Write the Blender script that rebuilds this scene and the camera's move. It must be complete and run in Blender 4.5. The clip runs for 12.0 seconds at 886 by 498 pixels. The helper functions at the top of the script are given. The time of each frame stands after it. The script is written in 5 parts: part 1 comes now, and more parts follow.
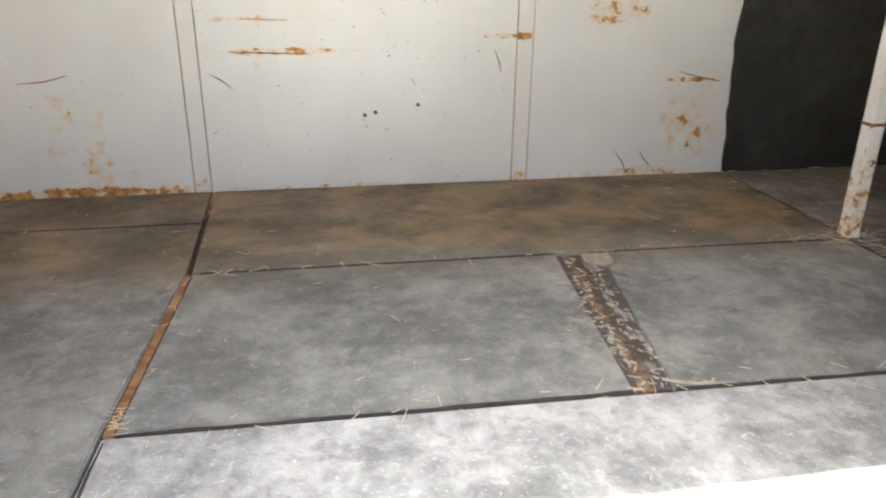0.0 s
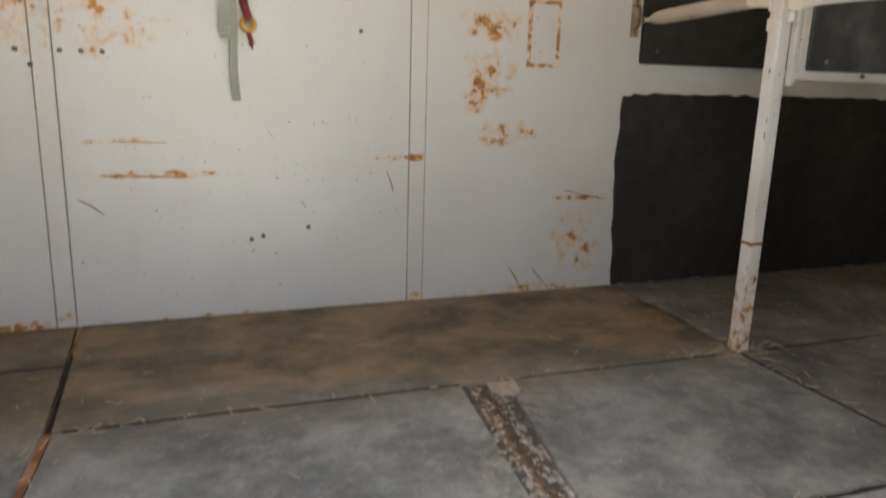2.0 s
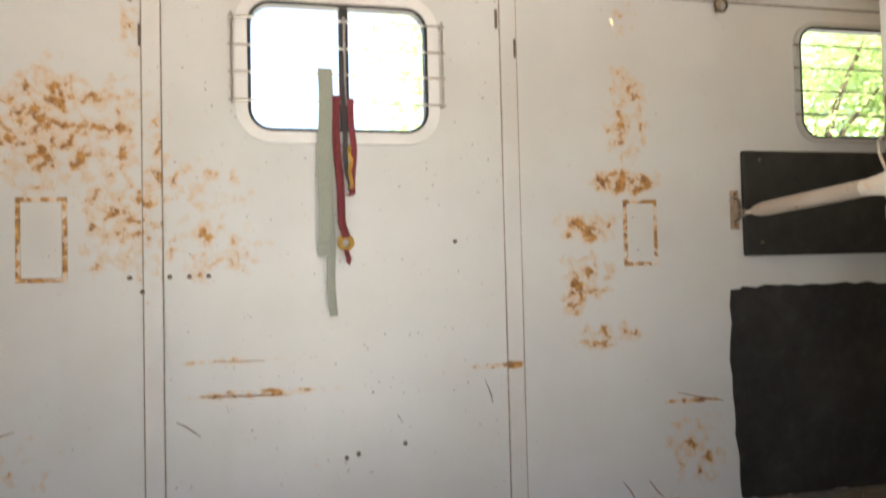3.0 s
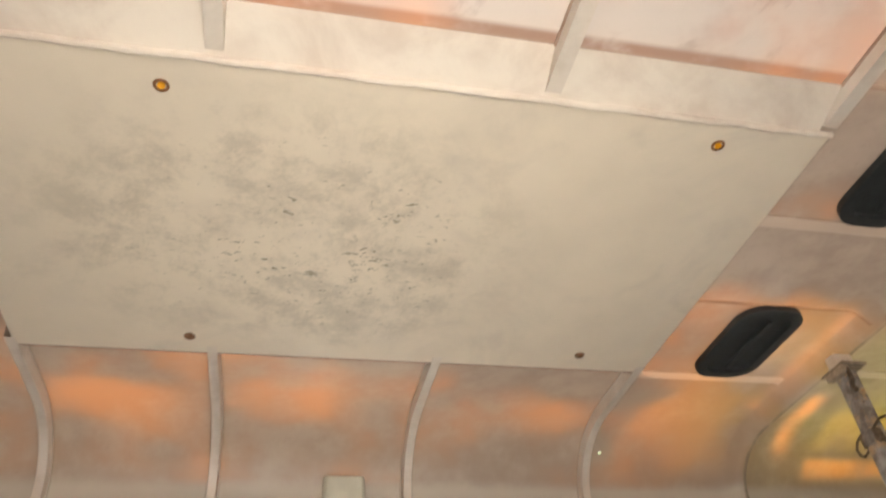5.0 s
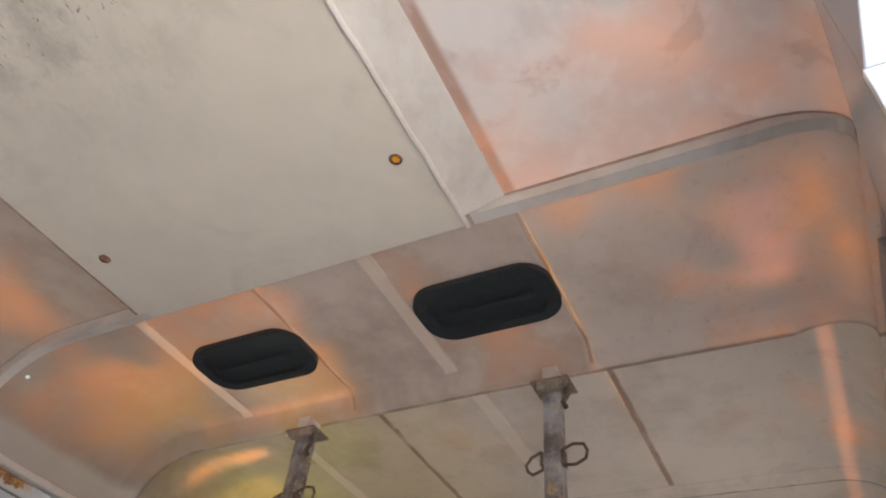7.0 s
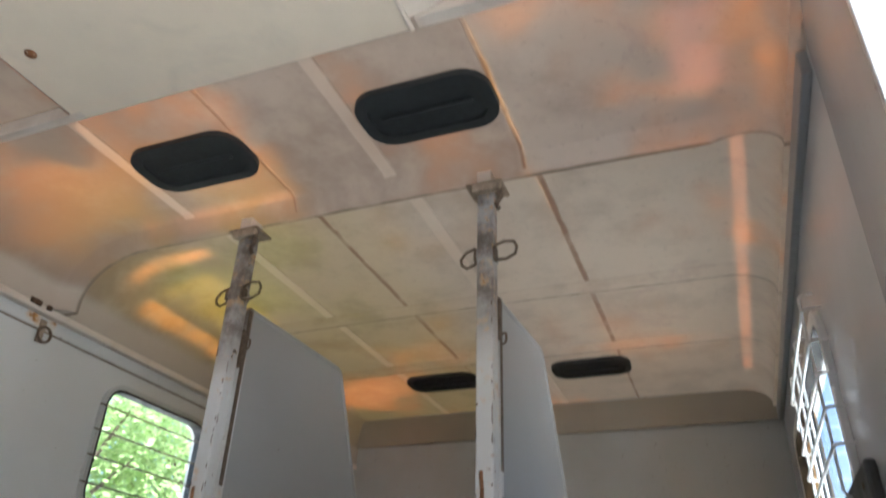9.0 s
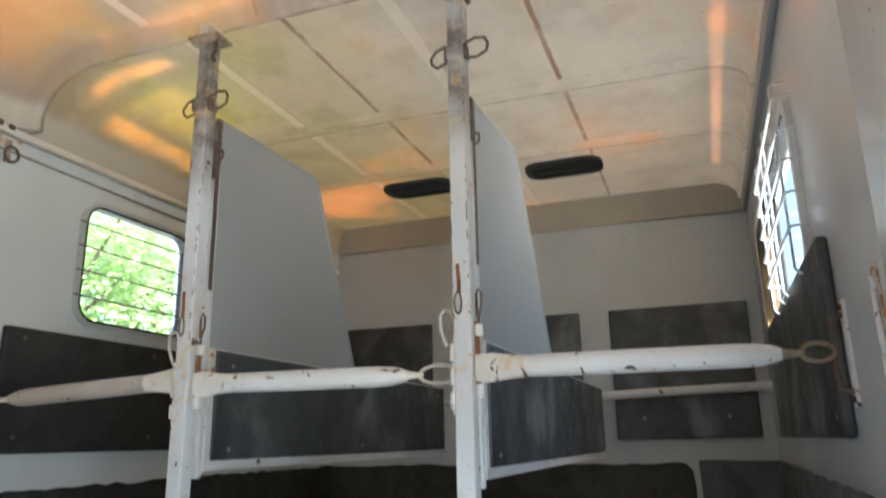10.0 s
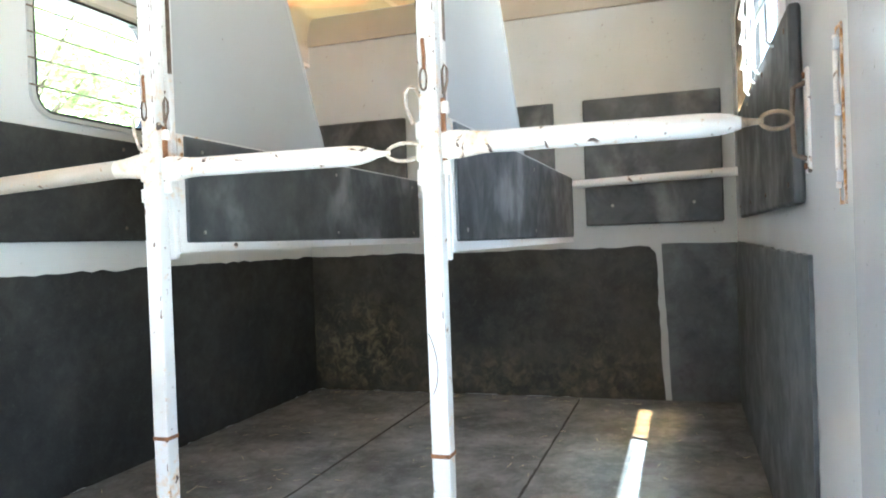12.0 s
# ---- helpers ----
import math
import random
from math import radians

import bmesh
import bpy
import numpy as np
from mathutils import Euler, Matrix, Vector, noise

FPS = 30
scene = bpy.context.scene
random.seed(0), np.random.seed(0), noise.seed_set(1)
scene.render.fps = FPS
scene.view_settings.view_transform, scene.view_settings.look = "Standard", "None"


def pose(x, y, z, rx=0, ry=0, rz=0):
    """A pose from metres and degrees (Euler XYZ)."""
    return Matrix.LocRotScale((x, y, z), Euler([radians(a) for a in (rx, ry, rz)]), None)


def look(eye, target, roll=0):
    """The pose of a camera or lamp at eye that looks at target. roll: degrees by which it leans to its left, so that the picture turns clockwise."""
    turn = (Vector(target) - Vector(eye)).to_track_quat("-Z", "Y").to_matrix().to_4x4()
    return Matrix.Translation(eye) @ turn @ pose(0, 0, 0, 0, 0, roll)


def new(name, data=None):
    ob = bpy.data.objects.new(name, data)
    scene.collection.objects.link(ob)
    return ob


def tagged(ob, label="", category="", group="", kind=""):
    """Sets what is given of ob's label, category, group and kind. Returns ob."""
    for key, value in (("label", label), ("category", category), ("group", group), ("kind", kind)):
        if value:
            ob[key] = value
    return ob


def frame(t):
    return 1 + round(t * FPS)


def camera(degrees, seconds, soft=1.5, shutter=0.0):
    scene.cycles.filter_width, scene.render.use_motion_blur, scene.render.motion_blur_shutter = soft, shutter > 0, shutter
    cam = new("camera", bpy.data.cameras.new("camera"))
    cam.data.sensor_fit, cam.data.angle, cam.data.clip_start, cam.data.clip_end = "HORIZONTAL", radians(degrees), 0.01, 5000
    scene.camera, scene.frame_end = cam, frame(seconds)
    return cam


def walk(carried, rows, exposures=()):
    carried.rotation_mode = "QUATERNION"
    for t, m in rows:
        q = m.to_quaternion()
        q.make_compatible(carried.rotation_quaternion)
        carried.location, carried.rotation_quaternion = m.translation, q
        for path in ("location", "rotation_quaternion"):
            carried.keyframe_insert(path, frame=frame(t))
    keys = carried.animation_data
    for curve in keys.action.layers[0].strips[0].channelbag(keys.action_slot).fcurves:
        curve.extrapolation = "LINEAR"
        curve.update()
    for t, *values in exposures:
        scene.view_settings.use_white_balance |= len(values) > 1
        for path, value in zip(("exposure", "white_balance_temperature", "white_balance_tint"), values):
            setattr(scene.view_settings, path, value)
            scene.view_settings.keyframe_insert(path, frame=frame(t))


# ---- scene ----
cam = camera(63.2, 12.0, soft=1.9, shutter=0.35)
PATH = [
    (0, (0.361, -2.666, 0.782), (0.704, -0.836, 0.053), 0.7),
    (0.5, (0.32, -2.704, 0.761), (0.803, -0.921, -0.005), 1.4),
    (1, (0.323, -2.706, 0.747), (0.849, -0.983, -0.121), 1.1),
    (1.5, (0.31, -2.674, 0.776), (0.869, -0.902, 0.036), 0.6),
    (2, (0.342, -2.536, 0.835), (1.014, -0.709, 0.374), 1.7),
    (2.5, (0.392, -2.473, 0.845), (0.851, -0.535, 0.66), -1.4),
    (2.7, (0.367, -2.434, 0.859), (0.819, -0.489, 0.758), -1.2),
    (4.3, (0.341, -2.445, 1.045), (0.693, -0.705, 1.966), -2.5),
    (4.5, (0.324, -2.439, 1.083), (0.729, -0.754, 2.081), -4.7),
    (5, (0.376, -2.404, 1.114), (0.773, -0.91, 2.383), -5.1),
    (5.5, (0.408, -2.316, 1.135), (1.0, -0.989, 2.51), -6.0),
    (6, (0.437, -2.19, 1.12), (1.38, -1.123, 2.524), -0.1),
    (6.5, (0.462, -2.14, 1.06), (1.624, -1.302, 2.456), 6.3),
    (6.7, (0.466, -2.127, 1.044), (1.663, -1.351, 2.446), 6.4),
    (8.3, (0.391, -2.118, 0.976), (1.787, -1.464, 2.249), 5.5),
    (8.5, (0.392, -2.121, 0.974), (1.843, -1.47, 2.187), 5.2),
    (8.6, (0.418, -2.126, 0.962), (1.884, -1.472, 2.155), 5.4),
    (9, (0.401, -2.107, 0.958), (2.01, -1.46, 1.953), 2.0),
    (9.5, (0.393, -2.103, 0.942), (2.101, -1.407, 1.716), 0.4),
    (10, (0.399, -2.114, 0.93), (2.218, -1.463, 1.444), -1.1),
    (10.5, (0.382, -2.096, 0.9), (2.241, -1.426, 1.208), -0.3),
    (11, (0.371, -2.097, 0.88), (2.267, -1.477, 1.025), -0.2),
    (11.5, (0.381, -2.101, 0.864), (2.293, -1.517, 0.916), -0.1),
    (12, (0.407, -2.142, 0.865), (2.304, -1.508, 0.844), -2.1),
]
EXPOSURES = [
    (0.0, 3.1, 6700, 5), (0.5, 2.82, 6700, 4), (1.0, 2.18, 6700, 4), (1.6, 1.85, 6700, 5), (2.0, 2.4, 6650, 6), (2.7, 2.63, 6600, 7), (4.3, 2.18, 6750, 8),
    (5.0, 1.95, 6450, 9), (5.5, 1.72, 6350, 11), (6.0, 1.57, 6200, 12), (6.5, 1.70, 5800, 12), (8.3, 1.76, 5450, 7), (9.5, 2.17, 5400, 2), (10.5, 2.93, 5350, -2), (11.0, 3.45, 5200, -3), (12.0, 4.0, 5250, -3),
]
walk(cam, [(t, look(eye, target, roll)) for t, eye, target, roll in PATH], EXPOSURES)

# ---- light ----
SUN_DIR = Vector((0.18, 0.300, -1.0)).normalized()
world = bpy.data.worlds.new("world")
scene.world = world
world.use_nodes = True
wn = world.node_tree.nodes
sky = wn.new("ShaderNodeTexSky")
sky.sky_type = "NISHITA"
sky.sun_disc = False
sky.sun_elevation = math.asin(-SUN_DIR.z)
sky.sun_rotation = math.atan2(-SUN_DIR.x, -SUN_DIR.y)
sky.dust_density, sky.ozone_density = 5.0, 0.6
wn["Background"].inputs["Strength"].default_value = 0.13
world.node_tree.links.new(sky.outputs["Color"], wn["Background"].inputs["Color"])
sun_data = bpy.data.lights.new("sun", "SUN")
sun_data.energy, sun_data.angle, sun_data.color = 5.0, radians(0.53), (1.0, 0.95, 0.88)
sun = new("sun", sun_data)
sun.rotation_mode = "QUATERNION"
sun.rotation_quaternion = SUN_DIR.to_track_quat("-Z", "Y")
sun.location = (0, -6, 12)

# ---- plan (metres): x along the box to its end wall, y across, z up ----
YB = -2.40          # inner face of the wall with the side opening
XW, XE = -1.7, 4.30  # inner faces of the two end walls
ROOF, FOOT, FOOTB = 2.23, 1.965, 2.125
PX, P1, P2 = 2.024, -0.784, -1.584   # line of posts
# joints along the roof: bay (x from, to), y, width, pale strip or brown line
BAYS = ((1.462, 2.030), (2.072, 2.862), (2.968, 3.482), (3.588, 4.30))
STRIPS = [(*BAYS[k], y, w) for k, row in enumerate((((-0.545, 0.040), (-1.285, 0.040)), ((-0.607, 0.040), (-1.308, 0.044)), ((-0.607, 0.036), (-1.308, 0.036)), ((-0.607, 0.036), (-1.308, 0.036)))) for y, w in row]
STRIPS = [(a, min(b, 1.998) if a < 2.0 else b, y, w) for a, b, y, w in STRIPS]
LINES = [(*BAYS[k], y, w) for k, row in enumerate((((-0.945, 0.008), (-1.695, 0.010)), ((-0.962, 0.016), (-1.712, 0.018)), ((-0.962, 0.015), (-1.712, 0.017)), ((-0.962, 0.010), (-1.712, 0.012)))) for y, w in row]
OPEN = (-0.10, 1.10, 1.85)           # opening in the wall behind the camera: x from, to, top


# ---- material kit ----
def mat(name):
    m = bpy.data.materials.new(name)
    m.use_nodes = True
    return m, m.node_tree, m.node_tree.nodes["Principled BSDF"]


def node(tree, kind, **values):
    n = tree.nodes.new(kind)
    for key, value in values.items():
        if key in n.inputs:
            n.inputs[key].default_value = value
    return n


def coords(tree):
    g = tree.nodes.new("ShaderNodeNewGeometry")
    return g.outputs["Position"]


def noise_tex(tree, scale, detail=4.0, rough=0.55, vec=None, stretch=None, distortion=0.0):
    n = node(tree, "ShaderNodeTexNoise", Scale=scale, Detail=detail, Roughness=rough, Distortion=distortion)
    v = vec or coords(tree)
    if stretch:
        mp = tree.nodes.new("ShaderNodeMapping")
        mp.inputs["Scale"].default_value = stretch
        tree.links.new(v, mp.inputs["Vector"])
        v = mp.outputs["Vector"]
    tree.links.new(v, n.inputs["Vector"])
    return n.outputs["Fac"]


def ramp(tree, fac, lo, hi, a=0.0, b=1.0):
    n = node(tree, "ShaderNodeMapRange")
    n.interpolation_type = "SMOOTHSTEP"
    for key, value in (("From Min", lo), ("From Max", hi), ("To Min", a), ("To Max", b)):
        n.inputs[key].default_value = value
    tree.links.new(fac, n.inputs["Value"])
    return n.outputs["Result"]


def mathn(tree, op, a, b=None):
    n = tree.nodes.new("ShaderNodeMath")
    n.operation = op
    for k, v in enumerate((a, b)):
        if v is None:
            continue
        if isinstance(v, (int, float)):
            n.inputs[k].default_value = v
        else:
            tree.links.new(v, n.inputs[k])
    return n.outputs[0]


def mix(tree, fac, a, b):
    n = tree.nodes.new("ShaderNodeMix")
    n.data_type = "RGBA"
    if isinstance(fac, (int, float)):
        n.inputs[0].default_value = fac
    else:
        tree.links.new(fac, n.inputs[0])
    for k, v in ((6, a), (7, b)):
        if isinstance(v, tuple):
            n.inputs[k].default_value = (*v, 1)
        else:
            tree.links.new(v, n.inputs[k])
    return n.outputs[2]


def bump(tree, bsdf, height, strength, distance=0.002):
    n = node(tree, "ShaderNodeBump", Strength=strength, Distance=distance)
    tree.links.new(height, n.inputs["Height"])
    tree.links.new(n.outputs["Normal"], bsdf.inputs["Normal"])


def slab(tree, sep, x0, x1, y0, y1, sx=0.05, sy=0.02):
    """1 within the rectangle, falling off over sx and sy outside it."""
    v = None
    for axis, lo, hi, soft in (("X", x0, x1, sx), ("Y", y0, y1, sy)):
        for edge, s in ((lo, 1), (hi, -1)):
            r = ramp(tree, sep.outputs[axis], edge - s * soft, edge + s * soft)
            v = r if v is None else mathn(tree, "MULTIPLY", v, r)
    return v


def blob(tree, sep, x, z, rx, rz, axes=("X", "Z")):
    """1 at (x, z) falling to 0 at the radii."""
    u = mathn(tree, "DIVIDE", mathn(tree, "SUBTRACT", sep.outputs[axes[0]], x), rx)
    v = mathn(tree, "DIVIDE", mathn(tree, "SUBTRACT", sep.outputs[axes[1]], z), rz)
    d = mathn(tree, "SQRT", mathn(tree, "ADD", mathn(tree, "MULTIPLY", u, u), mathn(tree, "MULTIPLY", v, v)))
    return mathn(tree, "MAXIMUM", mathn(tree, "SUBTRACT", 1.0, d), 0.0)


def painted(name, base, dirt, rust_level=0.0, blobs=(), rough=0.42, grime=0.5, axes=("X", "Z"), chips=0.0, soil_shade=None, grain=30, relief=0.35):
    """Old gloss paint on sheet metal: faint dirt, scuffs and rust that breaks through, more of it round the given spots."""
    m, t, b = mat(name)
    big = noise_tex(t, 1.7, 3)
    fine = noise_tex(t, 38, 5, 0.65)
    streak = noise_tex(t, 9, 4, 0.6, stretch=(1, 1, 0.12))
    col = mix(t, ramp(t, big, 0.35, 0.7, 0, grime), base, dirt)
    col = mix(t, ramp(t, streak, 0.55, 0.8, 0, 0.35 * grime), col, dirt)
    # darkens with height: grime and dimmer light in one colour
    if soil_shade:
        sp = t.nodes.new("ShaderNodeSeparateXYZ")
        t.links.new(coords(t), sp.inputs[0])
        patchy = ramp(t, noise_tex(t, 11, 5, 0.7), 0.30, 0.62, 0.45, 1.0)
        col = mix(t, mathn(t, "MULTIPLY", ramp(t, sp.outputs["Z"], *soil_shade[:2]), patchy), col, soil_shade[2])
    rn = noise_tex(t, grain, 5, 0.62, distortion=0.3)
    rn2 = noise_tex(t, 7, 3, 0.5)
    spread = None
    if blobs:
        sep = t.nodes.new("ShaderNodeSeparateXYZ")
        t.links.new(coords(t), sep.inputs[0])
        for spot in blobs:
            v = blob(t, sep, *spot[:4], axes=axes)
            v = mathn(t, "MULTIPLY", mathn(t, "MINIMUM", mathn(t, "MULTIPLY", v, 1.9), 1.0), spot[4])
            spread = v if spread is None else mathn(t, "MAXIMUM", spread, v)
    level = mathn(t, "ADD", mathn(t, "MULTIPLY", rn, 0.72), mathn(t, "MULTIPLY", rn2, 0.28))
    if spread is not None:
        level = mathn(t, "ADD", level, mathn(t, "MULTIPLY", spread, 0.40))
    level = mathn(t, "ADD", level, rust_level)
    halo = ramp(t, level, 0.625, 0.75)
    core = ramp(t, level, 0.73, 0.78)
    col = mix(t, mathn(t, "MULTIPLY", halo, 0.6), col, (0.62, 0.40, 0.19))
    rustcol = mix(t, ramp(t, fine, 0.35, 0.65), (0.55, 0.29, 0.085), (0.22, 0.105, 0.045))
    col = mix(t, core, col, rustcol)
    speck = ramp(t, noise_tex(t, 85, 2, 0.4), 0.735, 0.76)
    col = mix(t, mathn(t, "MULTIPLY", speck, 0.75), col, (0.14, 0.09, 0.06))
    if chips:
        chip = ramp(t, noise_tex(t, 24, 3, 0.55, distortion=0.5), chips, chips + 0.02)
        edge = ramp(t, noise_tex(t, 24, 3, 0.55, distortion=0.5), chips - 0.025, chips)
        col = mix(t, mathn(t, "MULTIPLY", edge, 0.6), col, (0.45, 0.27, 0.13))
        col = mix(t, chip, col, (0.07, 0.045, 0.035))
    t.links.new(col, b.inputs["Base Color"])
    t.links.new(ramp(t, core, 0, 1, rough, 0.9), b.inputs["Roughness"])
    bump(t, b, mathn(t, "ADD", mathn(t, "MULTIPLY", fine, 0.25), mathn(t, "ADD", core, mathn(t, "MULTIPLY", big, 1.5))), relief, 0.0015)
    return m


def rubber(name, base, dust, amount, scale=1.0, rough=0.75, brown=0.0, lift=0.5, spots=(), axes=("Y", "Z"), relief=0.4, gritty=1.0, spot_tone=(0.21, 0.18, 0.10), smear=None):
    m, t, b = mat(name)
    big = noise_tex(t, 2.6 * scale, 6, 0.62)
    fine = noise_tex(t, 60, 5, 0.7)
    mid = noise_tex(t, 14 * scale, 5, 0.65, distortion=0.4)
    col = mix(t, ramp(t, big, 0.3, 0.75, 0, amount), base, dust)
    col = mix(t, ramp(t, mid, 0.5, 0.75, 0, lift * amount), col, dust)
    mott = noise_tex(t, 8.5 * scale, 7, 0.78, distortion=0.3)
    col = mix(t, ramp(t, mott, 0.50, 0.66, 0, 0.55 * amount), col, dust)
    col = mix(t, ramp(t, mott, 0.50, 0.34, 0, 0.50 * amount), col, tuple(0.5 * c for c in base))
    col = mix(t, ramp(t, fine, 0.55, 0.8, 0, 0.3 * amount * gritty), col, tuple(min(1, c * 1.5) for c in dust))
    stain = ramp(t, noise_tex(t, 6.5, 5, 0.7, distortion=0.8), 0.50, 0.72)
    col = mix(t, mathn(t, "MULTIPLY", stain, 0.45), col, tuple(0.45 * c for c in base))
    scuff = ramp(t, noise_tex(t, 26, 4, 0.75, distortion=1.2), 0.60, 0.72)
    col = mix(t, mathn(t, "MULTIPLY", scuff, 0.5 * amount * min(1.0, gritty + 0.15)), col, tuple(min(1, c * 1.35) for c in dust))
    if smear:
        cloud = ramp(t, noise_tex(t, 3.4, 4, 0.55, stretch=(1.2, 1.2, 0.9), distortion=0.3), 0.46, 0.72)
        col = mix(t, mathn(t, "MULTIPLY", cloud, 0.75), col, smear)
    if brown:
        sep = t.nodes.new("ShaderNodeSeparateXYZ")
        t.links.new(coords(t), sep.inputs[0])
        near = ramp(t, sep.outputs["Y"], -1.05, -0.55, 0, 1)
        wet = ramp(t, noise_tex(t, 3.1, 5, 0.6, stretch=(0.6, 1.6, 1)), 0.15, 0.5)
        col = mix(t, mathn(t, "MULTIPLY", mathn(t, "MULTIPLY", near, wet), brown), col, mix(t, ramp(t, noise_tex(t, 3.4, 5, 0.62, stretch=(0.9, 1.2, 1), distortion=0.3), 0.36, 0.66), (0.072, 0.057, 0.034), (0.232, 0.178, 0.102)))
    if spots:
        sep2 = t.nodes.new("ShaderNodeSeparateXYZ")
        t.links.new(coords(t), sep2.inputs[0])
        crumbs = ramp(t, noise_tex(t, 16, 6, 0.75, distortion=0.6), 0.42, 0.66)
        for spot in spots:
            v = mathn(t, "MULTIPLY", blob(t, sep2, *spot[:4], axes=axes), 1.6)
            col = mix(t, mathn(t, "MULTIPLY", mathn(t, "MINIMUM", v, 1.0), mathn(t, "MULTIPLY", crumbs, spot[4])), col, spot_tone)
    grit = ramp(t, noise_tex(t, 130, 3, 0.6), 0.63, 0.70)
    col = mix(t, mathn(t, "MULTIPLY", grit, 0.55 * amount * gritty), col, tuple(min(1, 1.6 * c) for c in dust))
    patch = ramp(t, noise_tex(t, 15, 3, 0.5, distortion=0.2), 0.54, 0.60)
    col = mix(t, mathn(t, "MULTIPLY", patch, 0.22 * amount), col, tuple(0.6 * c for c in base))
    t.links.new(col, b.inputs["Base Color"])
    t.links.new(ramp(t, mid, 0.3, 0.7, rough - 0.12, rough + 0.1), b.inputs["Roughness"])
    bump(t, b, mathn(t, "ADD", fine, mathn(t, "MULTIPLY", mid, 1.5)), relief, 0.002)
    return m


def plain(name, col, rough=0.5, metal=0.0, vary=0.3, scale=20, bumpy=0.15):
    m, t, b = mat(name)
    n = noise_tex(t, scale, 5, 0.6)
    t.links.new(mix(t, ramp(t, n, 0.3, 0.75), col, tuple(c * (1 - vary) for c in col)), b.inputs["Base Color"])
    b.inputs["Roughness"].default_value, b.inputs["Metallic"].default_value = rough, metal
    bump(t, b, n, bumpy, 0.001)
    return m


# ---- mesh kit ----
ORIG = {}


def part(name, bm, material, parent=None, label="", smooth=False):
    """Links a bmesh, given in world places, as one mesh: a thing, or a part of parent."""
    bmesh.ops.recalc_face_normals(bm, faces=bm.faces)
    lo = Vector([min(v.co[k] for v in bm.verts) for k in range(3)])
    hi = Vector([max(v.co[k] for v in bm.verts) for k in range(3)])
    c = (lo + hi) / 2
    if parent is None:
        c.z = lo.z
    bmesh.ops.translate(bm, verts=bm.verts, vec=-c)
    me = bpy.data.meshes.new(name)
    bm.to_mesh(me)
    bm.free()
    me.materials.append(material)
    if smooth:
        for p in me.polygons:
            p.use_smooth = True
        me.set_sharp_from_angle(angle=radians(38))
    ob = new(name, me)
    ORIG[ob.name] = c
    if parent is not None:
        ob.parent = parent
        ob.location = c - ORIG[parent.name]
    else:
        ob.location = c
    if label:
        ob["label"] = label
    return ob


def thing(name, base, label, category, group="", kind=""):
    ob = new(name)
    ob.empty_display_size = 0.05
    ob.location = base
    ORIG[ob.name] = Vector(base)
    return tagged(ob, label, category, group, kind)


def box(bm, x0, x1, y0, y1, z0, z1, bevel=0.0, seg=2):
    r = bmesh.ops.create_cube(bm, size=1.0)
    for v in r["verts"]:
        v.co = Vector(((x0 + x1) / 2 + v.co.x * (x1 - x0), (y0 + y1) / 2 + v.co.y * (y1 - y0), (z0 + z1) / 2 + v.co.z * (z1 - z0)))
    if bevel:
        edges = list({e for v in r["verts"] for e in v.link_edges})
        bmesh.ops.bevel(bm, geom=edges, offset=bevel, segments=seg, affect="EDGES", profile=0.5)
    return bm


def boxed(x0, x1, y0, y1, z0, z1, bevel=0.0, seg=2):
    return box(bmesh.new(), x0, x1, y0, y1, z0, z1, bevel, seg)


def sweep(bm, pts, r, seg=8, closed=False):
    """A round rod of radius r (one, or one a point) through the points."""
    pts = [Vector(p) for p in pts]
    n = len(pts)
    rs = [r] * n if isinstance(r, (int, float)) else r
    rings, side = [], None
    for k, p in enumerate(pts):
        a = pts[(k - 1) % n] if closed or k else p
        b = pts[(k + 1) % n] if closed or k < n - 1 else p
        d = (b - a).normalized()
        if side is None:
            side = d.orthogonal().normalized()
        side = (side - d * side.dot(d)).normalized()
        up = d.cross(side)
        rings.append([bm.verts.new(p + rs[k] * (math.cos(2 * math.pi * j / seg) * side + math.sin(2 * math.pi * j / seg) * up)) for j in range(seg)])
    for k in range(n if closed else n - 1):
        a, b = rings[k], rings[(k + 1) % n]
        for j in range(seg):
            bm.faces.new((a[j], a[(j + 1) % seg], b[(j + 1) % seg], b[j]))
    if not closed:
        bm.faces.new(rings[0][::-1])
        bm.faces.new(rings[-1])
    return bm


def ribbon(bm, pts, width, thick, across):
    """A flat strap through the points; across: the way its width lies."""
    pts, across = [Vector(p) for p in pts], Vector(across).normalized()
    rings = []
    for k, p in enumerate(pts):
        d = (pts[min(k + 1, len(pts) - 1)] - pts[max(k - 1, 0)]).normalized()
        n = d.cross(across).normalized()
        rings.append([bm.verts.new(p + s * across * width / 2 + u * n * thick / 2) for s, u in ((-1, -1), (1, -1), (1, 1), (-1, 1))])
    for a, b in zip(rings, rings[1:]):
        for j in range(4):
            bm.faces.new((a[j], a[(j + 1) % 4], b[(j + 1) % 4], b[j]))
    bm.faces.new(rings[0][::-1])
    bm.faces.new(rings[-1])
    return bm


def rounded(x0, x1, z0, z1, r, seg=7):
    """A rectangle with round corners, as a loop of pairs."""
    out = []
    for cx, cz, a0 in ((x1 - r, z1 - r, 0), (x0 + r, z1 - r, 90), (x0 + r, z0 + r, 180), (x1 - r, z0 + r, 270)):
        for k in range(seg + 1):
            a = radians(a0 + 90 * k / seg)
            out.append((cx + r * math.cos(a), cz + r * math.sin(a)))
    return out


